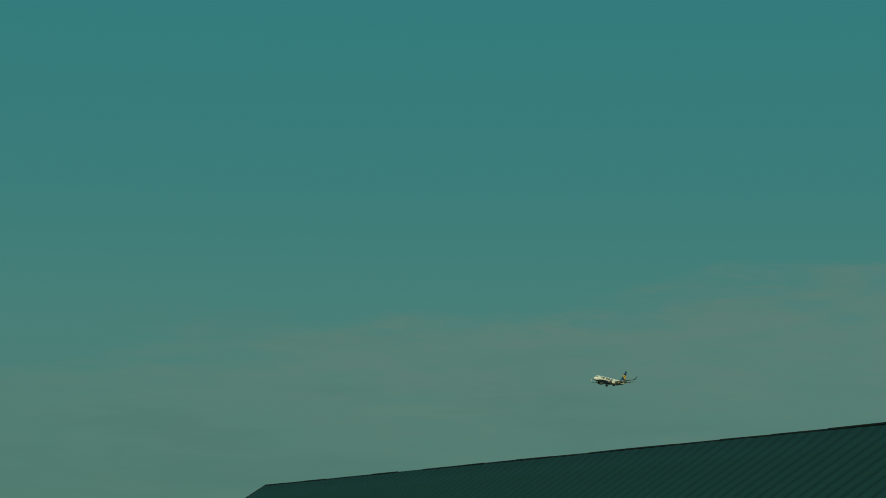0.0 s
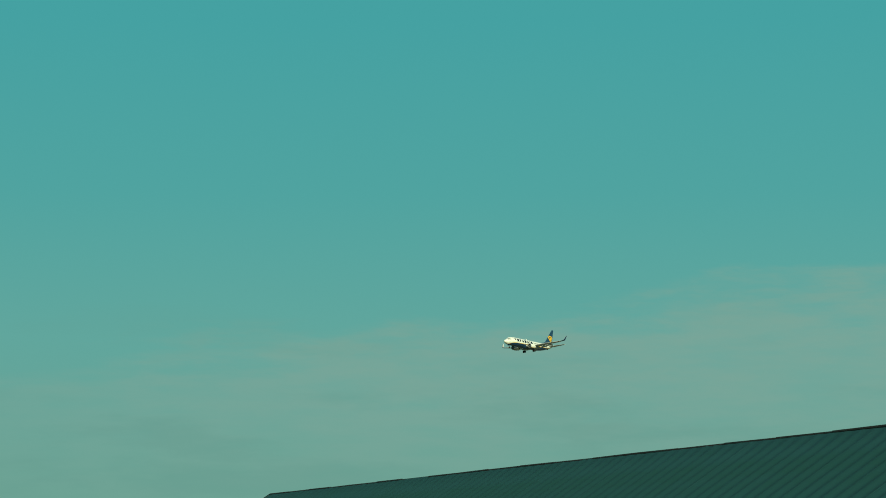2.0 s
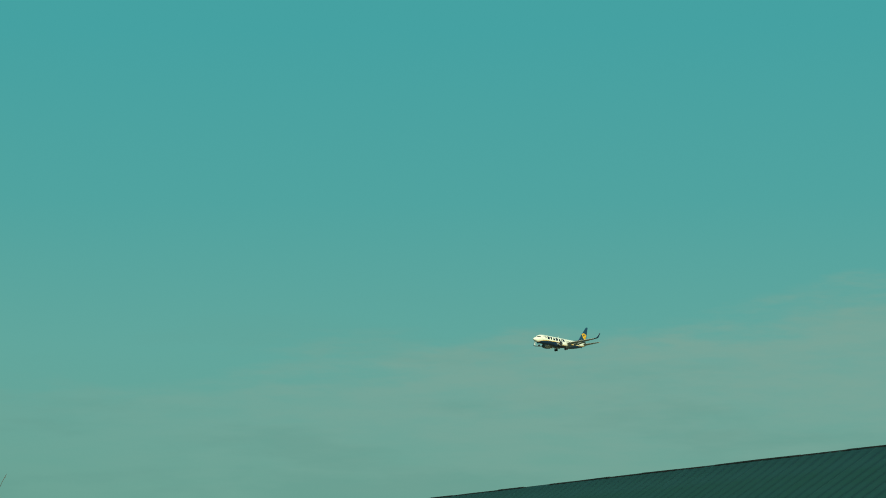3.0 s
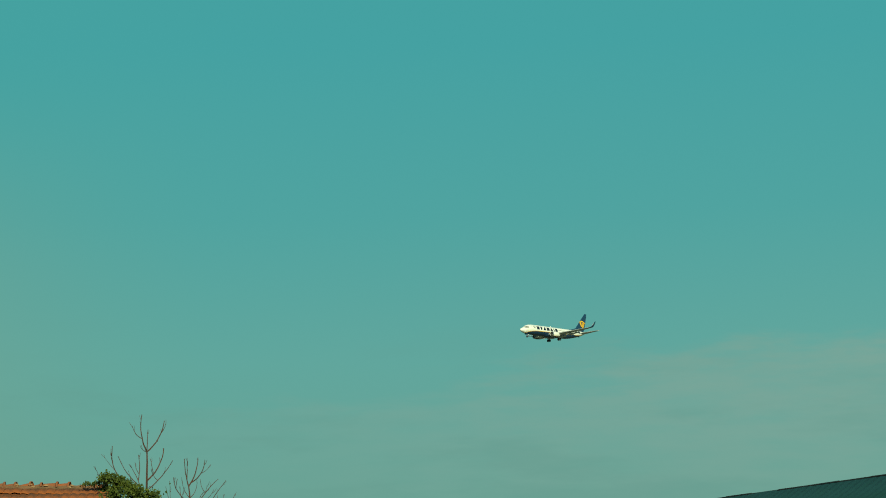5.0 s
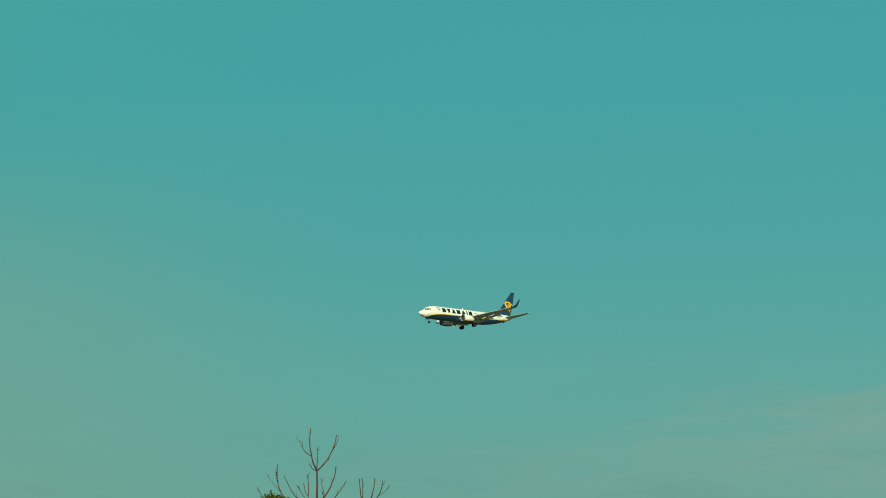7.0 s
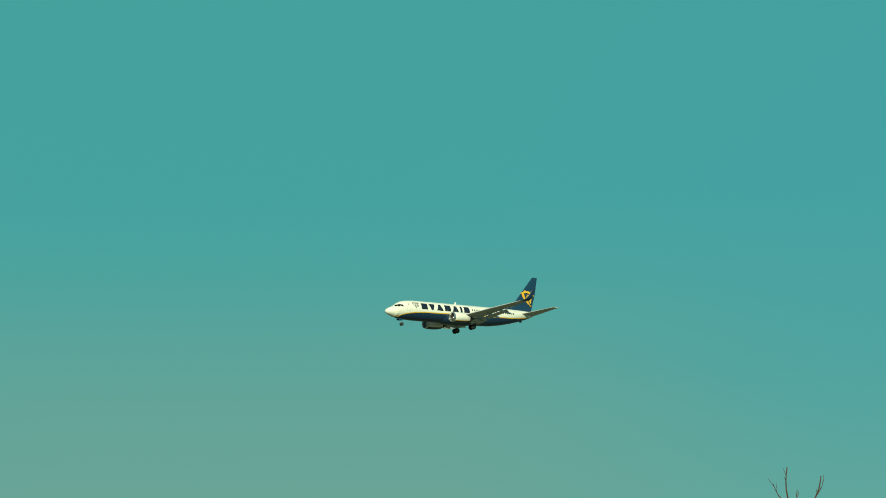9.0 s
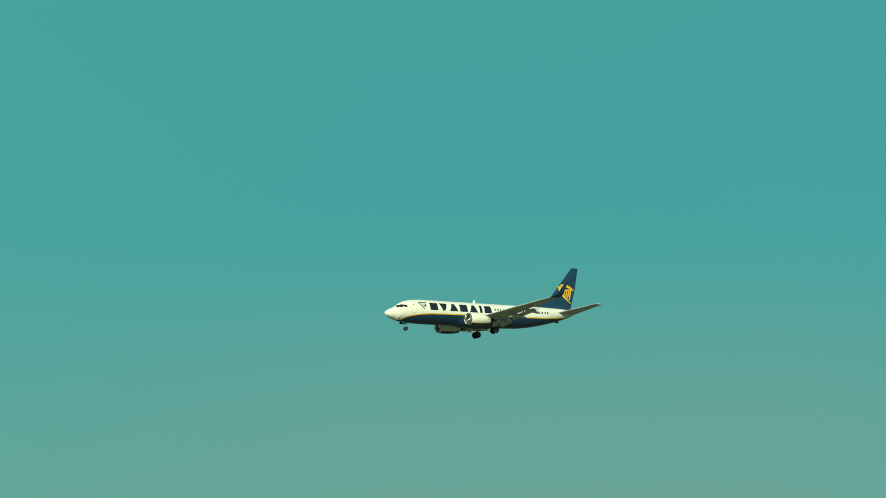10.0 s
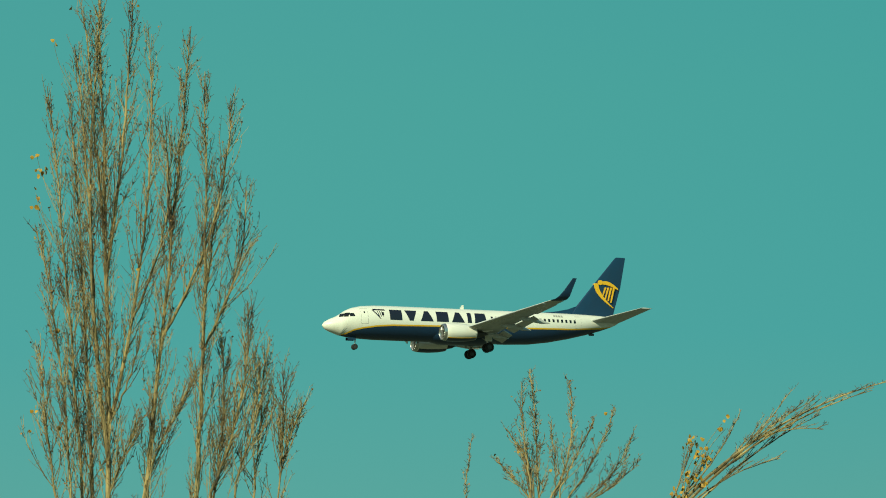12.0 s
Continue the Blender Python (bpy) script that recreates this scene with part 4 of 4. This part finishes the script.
def make_leaning_poplar():
    """A poplar top bent over by the wind, its shoots swept to one side."""
    rng = random.Random(31)
    tree = tagged(empty("leaning_poplar", pose(-41.1, 82.2, 0, 0, 0, RIGHT)), "poplar bent sideways with swept shoots and yellow leaves", "tree", "poplars")
    stems = [
    (0.36, 8.74, 2.18, 10.11, 4.48, 10.98, 0.052), (0.47, 8.74, 2.08, 9.97, 4.02, 10.78, 0.042), (0.67, 8.73, 1.91, 9.74, 3.08, 10.41, 0.031), (0.31, 8.75, 0.99, 9.51, 1.55, 10.42, 0.023),
    (1.01, 9.27, 1.82, 10.01, 2.48, 10.76, 0.021), (1.39, 9.55, 2.35, 10.31, 2.99, 10.67, 0.021), (0.63, 8.79, 1.58, 9.33, 2.21, 9.50, 0.021), (1.82, 9.90, 2.55, 10.08, 3.08, 10.04, 0.017),
    (0.21, 8.75, 0.50, 9.48, 0.70, 9.95, 0.023), (0.26, 8.75, 0.64, 9.16, 0.92, 9.62, 0.021)]
    top = Vector((stems[0][0] + 0.1, 0, stems[0][1] + 0.05))
    trunk = bent((-1.6, 0, 0), (-0.8, 0, top.z * 0.6), top, 12, 0.015, rng)
    part("trunk", tube(trunk, [0.15 - 0.12 * i / 11 for i in range(12)], 8), BARK, tree, "pale leaning trunk")
    tw, lf, fine = Twigs(), Twigs(), Twigs()
    for k, (x0, z0, xm, zm, x1, z1, rad) in enumerate(stems):
        dy = rng.uniform(-0.3, 0.3)
        pts = bent((x0, dy * 0.2, z0), (xm, dy * 0.6, zm), (x1, dy, z1), 14, 0.012, rng)
        part("stem", tube(pts, [rad * 0.68 * (1 - 0.9 * i / 13) + 0.004 for i in range(14)], 6), BARK, tree)
        shoots(tw, fine, pts, 4.5, rng, 0.2, 0.95, (0.0, 0, 0.65), 0.6)
    for cx, cz, n in ((0.64, 9.87, 20), (0.88, 9.55, 18), (0.56, 9.24, 18), (0.81, 9.13, 18), (0.30, 8.93, 14), (0.73, 9.68, 12), (1.20, 10.22, 2), (1.27, 10.13, 2)):
        for _ in range(n):
            lf.leaf(Vector((cx + rng.gauss(0, 0.07), rng.uniform(-0.3, 0.3), cz + rng.gauss(0, 0.07))), rng.uniform(0.06, 0.105), rng)
        tw.add(curve_points(trunk[-1], (cx, 0, cz), (-0.1, 0, 0.05), 6), 0.008, 0.004, 4)
    tw.link("branchwork", BARK, tree, "long swept shoots", "stuff")
    fine.link("bud_growth", TWIG, tree, "brown buds and short twigs", "stuff")
    lf.link("leaves", LEAF, tree, "clusters of yellow leaves", "stuff")


make_leaning_poplar()


# ---- old tiled house ----
def make_house():
    length, half, pitch = 14.0, 3.6, 0.52
    ridge_z, sag = 4.93, 0.028
    # local: x along the ridge towards negative from its end, -y down the visible slope
    m = pose(-8.72, 74.6, 0, 0, 0, 0)
    house = tagged(empty("house", m), "old plastered house with a weathered orange clay tile roof", "house")
    eave = ridge_z - half * pitch - 0.1
    for y in (-half + 0.4, half - 0.4):
        part("side_wall", box((length - 0.5, 0.35, eave), (-length / 2, y, eave / 2)), PLASTER, house, "stained plaster wall")
    for x in (-0.4, -length + 0.4):
        w = half - 0.58
        v = [(x + d, a, c) for d in (-0.17, 0.17) for a, c in ((-w, 0), (w, 0), (w, eave - 0.05), (0, ridge_z - 0.35), (-w, eave - 0.05))]
        part("gable_wall", solid(v, [(0, 1, 2, 3, 4), (5, 6, 7, 8, 9)] + [(i, (i + 1) % 5, 5 + (i + 1) % 5, 5 + i) for i in range(5)]), PLASTER, house, "stained plaster gable")
    for s in (-1, 1):
        v = [(x, s * y, z - d + sag * -x) for d in (0.10, 0.22) for x, y, z in ((0, 0.02, ridge_z), (-length, 0.02, ridge_z), (-length, half, ridge_z - half * pitch), (0, half, ridge_z - half * pitch))]
        part("roof_deck", solid(v, [(0, 1, 2, 3), (4, 5, 6, 7), (0, 1, 5, 4), (1, 2, 6, 5), (2, 3, 7, 6), (3, 0, 4, 7)]), MORTAR, house, "mortar bed under the tiles")

    # one clay tile: a shallow S across, thick lower lip
    def tile_data(w, ln, t_):
        verts, faces = [], []
        n = 6
        for d in (0, -t_):
            for yy in (0, 1):
                for i in range(n + 1):
                    u = i / n
                    h = 0.014 * math.sin(u * 2 * math.pi - 0.4)
                    verts.append((w * (u - 0.5), -ln * yy, h + d - (0.0 if yy == 0 else ln * pitch * 0.70)))
        k = n + 1
        for i in range(n):
            faces += [(i, i + 1, k + i + 1, k + i), (2 * k + i, 2 * k + i + 1, 3 * k + i + 1, 3 * k + i), (k + i, k + i + 1, 3 * k + i + 1, 3 * k + i), (i, i + 1, 2 * k + i + 1, 2 * k + i)]
        faces += [(0, k, 3 * k, 2 * k), (n, k + n, 3 * k + n, 2 * k + n)]
        return verts, faces

    verts, faces = tile_data(0.252, 0.46, 0.022)
    bm = solid(verts, faces)
    tile = bpy.data.meshes.new("roof_tile")
    bm.to_mesh(tile)
    bm.free()
    tile.materials.append(TILE)
    tile.shade_smooth()
    tile.set_sharp_from_angle(angle=radians(40))
    rng = random.Random(77)
    step = 0.40
    rest_v, rest_f = [], []
    for s in (-1, 1):
        for row in range(9):
            for c in range(int(length / 0.24)):
                x = -0.12 - 0.24 * c
                run = 0.05 + row * step
                z = ridge_z - run * pitch + sag * -x + rng.uniform(-0.012, 0.012) + 0.022 * math.sin(x * 0.9 + row * 1.7)
                tilt = rng.uniform(-1.5, 1.5)
                if s == -1 and row < 6 and c < 44:
                    ob = new("roof_tile", tile)
                    ob.parent = house
                    ob.matrix_basis = pose(x, -run + rng.uniform(-0.012, 0.012), z, 0, 0, tilt)
                else:
                    mm = pose(x, s * run, z, 0, 0, 0 if s == -1 else 180)
                    b = len(rest_v)
                    rest_v += [tuple(mm @ Vector(v)) for v in verts]
                    rest_f += [tuple(b + i for i in f) for f in faces]
    me = bpy.data.meshes.new("far_roof_tiles")
    me.from_pydata(rest_v, [], rest_f)
    ob = finish(new("far_roof_tiles", me), TILE, False)
    ob.parent = house
    tagged(ob, "rows of orange clay tiles", kind="stuff")

    # ridge tiles: tapered half barrels, each wide end cocked up over the next
    def barrel():
        v, f = [], []
        n = 8
        for t_ in (0, 0.022):
            for x, r in ((0.0, 0.165), (-0.05, 0.165), (-0.08, 0.115), (-0.42, 0.085)):
                for k in range(n + 1):
                    a = math.pi * k / n
                    v.append((x, (r - t_) * math.cos(a), (r - t_) * math.sin(a) * 0.9))
        k1 = n + 1
        for layer in (0, 4 * k1):
            for i in range(3):
                for k in range(n):
                    a = layer + i * k1 + k
                    f.append((a, a + 1, a + k1 + 1, a + k1))
        for k in range(n):
            f += [(k, k + 1, 4 * k1 + k + 1, 4 * k1 + k), (3 * k1 + k, 3 * k1 + k + 1, 7 * k1 + k + 1, 7 * k1 + k)]
        for i in range(3):
            for k in (0, n):
                f.append((i * k1 + k, (i + 1) * k1 + k, 4 * k1 + (i + 1) * k1 + k, 4 * k1 + i * k1 + k))
        return v, f

    bm = solid(*barrel())
    ridge = bpy.data.meshes.new("ridge_tile")
    bm.to_mesh(ridge)
    bm.free()
    ridge.materials.append(RIDGE)
    ridge.shade_smooth()
    ridge.set_sharp_from_angle(angle=radians(40))
    for k in range(int(length / 0.375)):
        x = -0.15 - 0.375 * k
        ob = new("ridge_tile", ridge)
        ob.parent = house
        ob.matrix_basis = pose(x + rng.uniform(-0.05, 0.05), rng.uniform(-0.03, 0.03), ridge_z - 0.035 + sag * -x + rng.uniform(-0.035, 0.035), rng.uniform(-8, 8), rng.uniform(-7, 3), rng.uniform(-12, 12))
    # pale lumps of lime mortar squeezed out between the ridge tiles
    lumps = bmesh.new()
    for k in range(26):
        x = -0.5 - 0.375 * rng.randint(0, 28) + rng.uniform(-0.06, 0.06)
        at = Vector((x, -0.11 + rng.uniform(-0.05, 0.02), ridge_z - 0.01 + sag * -x + rng.uniform(-0.04, 0.04)))
        made = bmesh.ops.create_icosphere(lumps, subdivisions=1, radius=1.0)["verts"]
        size = Vector((rng.uniform(0.03, 0.07), rng.uniform(0.02, 0.04), rng.uniform(0.015, 0.03)))
        for v in made:
            v.co = at + Vector((v.co.x * size.x, v.co.y * size.y, v.co.z * size.z)) * rng.uniform(0.75, 1.2)
    part("mortar_lumps", lumps, LIME, house, "pale lime mortar lumps", smooth=False)
    # mortar band that beds the ridge
    v = []
    for k in range(61):
        x = -length * k / 60
        z = ridge_z + sag * -x + rng.uniform(-0.012, 0.012)
        v.append([(x, -0.17 + rng.uniform(-0.02, 0.02), z - 0.09), (x, -0.11, z + 0.0), (x, 0.11, z + 0.0), (x, 0.17, z - 0.09)])
    part("ridge_mortar", loft(v), MORTAR, house, "crumbling mortar under the ridge tiles")


make_house()


def make_ivy():
    """Ivy that has climbed over the end of the ridge."""
    rng = random.Random(3)
    ivy = tagged(empty("ivy", pose(-8.5, 74.1, 0)), "dense dark green ivy over the roof's end", "ivy")
    stems, lf = Twigs(), Twigs()
    for k in range(5):
        a = Vector((0.55 + 0.16 * k, 0.1, 0))
        stems.add(curve_points(a, (-0.7 + 0.4 * k, rng.uniform(-0.2, 0.2), 4.75 - 0.12 * k), (0.25, 0.2, 0), 12, 0.05, rng), 0.04, 0.012, 5)
    # leaf clumps: a mound on the ridge's end that falls away down the verge
    for k in range(95):
        u = rng.random()
        top = 5.27 - 0.72 * max(0, u - 0.22) - (0.35 if u < 0.07 else 0)
        c = Vector((-0.66 + 1.7 * u, rng.uniform(-0.5, 0.4), top - 0.06 - rng.random() ** 1.3 * 0.7))
        for _ in range(60):
            lf.leaf(c + Vector((rng.gauss(0, 0.075), rng.gauss(0, 0.09), rng.gauss(0, 0.055))), rng.uniform(0.035, 0.07), rng)
    for k in range(10):
        c = Vector((-1.05 + 0.05 * k, -0.05, 4.99 + rng.uniform(-0.03, 0.03)))
        for _ in range(22):
            lf.leaf(c + Vector((rng.gauss(0, 0.05), rng.gauss(0, 0.08), rng.gauss(0, 0.025))), rng.uniform(0.03, 0.06), rng)
    for k in range(16):
        c = Vector((0.4 + rng.uniform(-0.2, 0.7), rng.uniform(-0.3, 0.4), rng.uniform(2.2, 4.4)))
        for _ in range(60):
            lf.leaf(c + Vector((rng.gauss(0, 0.2), rng.gauss(0, 0.15), rng.gauss(0, 0.25))), rng.uniform(0.05, 0.09), rng)
    stems.link("stems", BARK_RED, ivy, "woody ivy stems", "stuff")
    lf.link("leaves", IVY, ivy, "small dark green leaves", "stuff")


make_ivy()


# ---- what moves ----
def motions():
    walk(airliner, [
        (0, pose(337.75, 1656.68, 125.22, 3.97, 1.00, 134.787)),
        (0.1, pose(342.62, 1566.51, 129.58, 3.85, 1.01, 134.644)),
        (0.2, pose(299.20, 1324.39, 114.20, 3.73, 1.03, 134.502)),
        (0.3, pose(282.45, 1247.79, 108.64, 3.62, 1.05, 134.359)),
        (0.4, pose(275.93, 1236.63, 109.30, 3.50, 1.06, 134.217)),
        (0.5, pose(270.56, 1237.80, 109.38, 3.38, 1.08, 134.074)),
        (1, pose(245.32, 1210.64, 108.66, 2.97, 1.67, 134.026)),
        (1.5, pose(220.86, 1186.19, 108.39, 2.93, 2.22, 134.275)),
        (2, pose(194.48, 1164.74, 107.49, 2.99, 2.65, 134.636)),
        (2.5, pose(170.74, 1135.71, 106.81, 3.01, 2.63, 134.571)),
        (3, pose(145.69, 1110.75, 106.49, 3.07, 2.33, 134.631)),
        (3.2, pose(135.20, 1100.73, 105.90, 2.97, 2.15, 134.650)),
        (4.8, pose(50.59, 1022.61, 105.43, 2.17, 0.74, 134.796)),
        (5, pose(40.28, 1011.33, 104.73, 2.07, 0.74, 134.954)),
        (5.5, pose(14.75, 963.40, 101.99, 1.75, 1.18, 135.281)),
        (6, pose(-7.87, 907.55, 101.17, 1.42, 1.71, 135.429)),
        (6.5, pose(-28.50, 842.08, 101.16, 1.23, 1.96, 135.418)),
        (7, pose(-49.52, 768.76, 98.10, 1.33, 2.15, 135.320)),
        (7.2, pose(-58.02, 740.81, 97.29, 1.22, 2.02, 135.610)),
        (8.8, pose(-124.95, 538.75, 90.72, -0.54, 0.21, 139.484)),
        (9, pose(-133.88, 519.41, 89.98, -0.77, 0.03, 140.193)),
        (9.5, pose(-149.24, 468.26, 81.91, -1.08, -0.13, 141.794)),
        (10, pose(-163.10, 420.53, 74.97, -1.32, -0.17, 143.057)),
        (10.2, pose(-169.32, 405.55, 72.88, -1.29, -0.37, 143.540)),
        (10.5, pose(-177.71, 383.08, 72.05, -1.26, -0.66, 144.263)),
        (11, pose(-190.54, 341.21, 70.17, -1.17, -1.28, 146.269)),
        (11.5, pose(-202.72, 298.03, 68.32, -1.23, -2.21, 149.288)),
        (12, pose(-215.66, 256.19, 67.59, -1.39, -3.58, 152.807)),
    ])


motions()
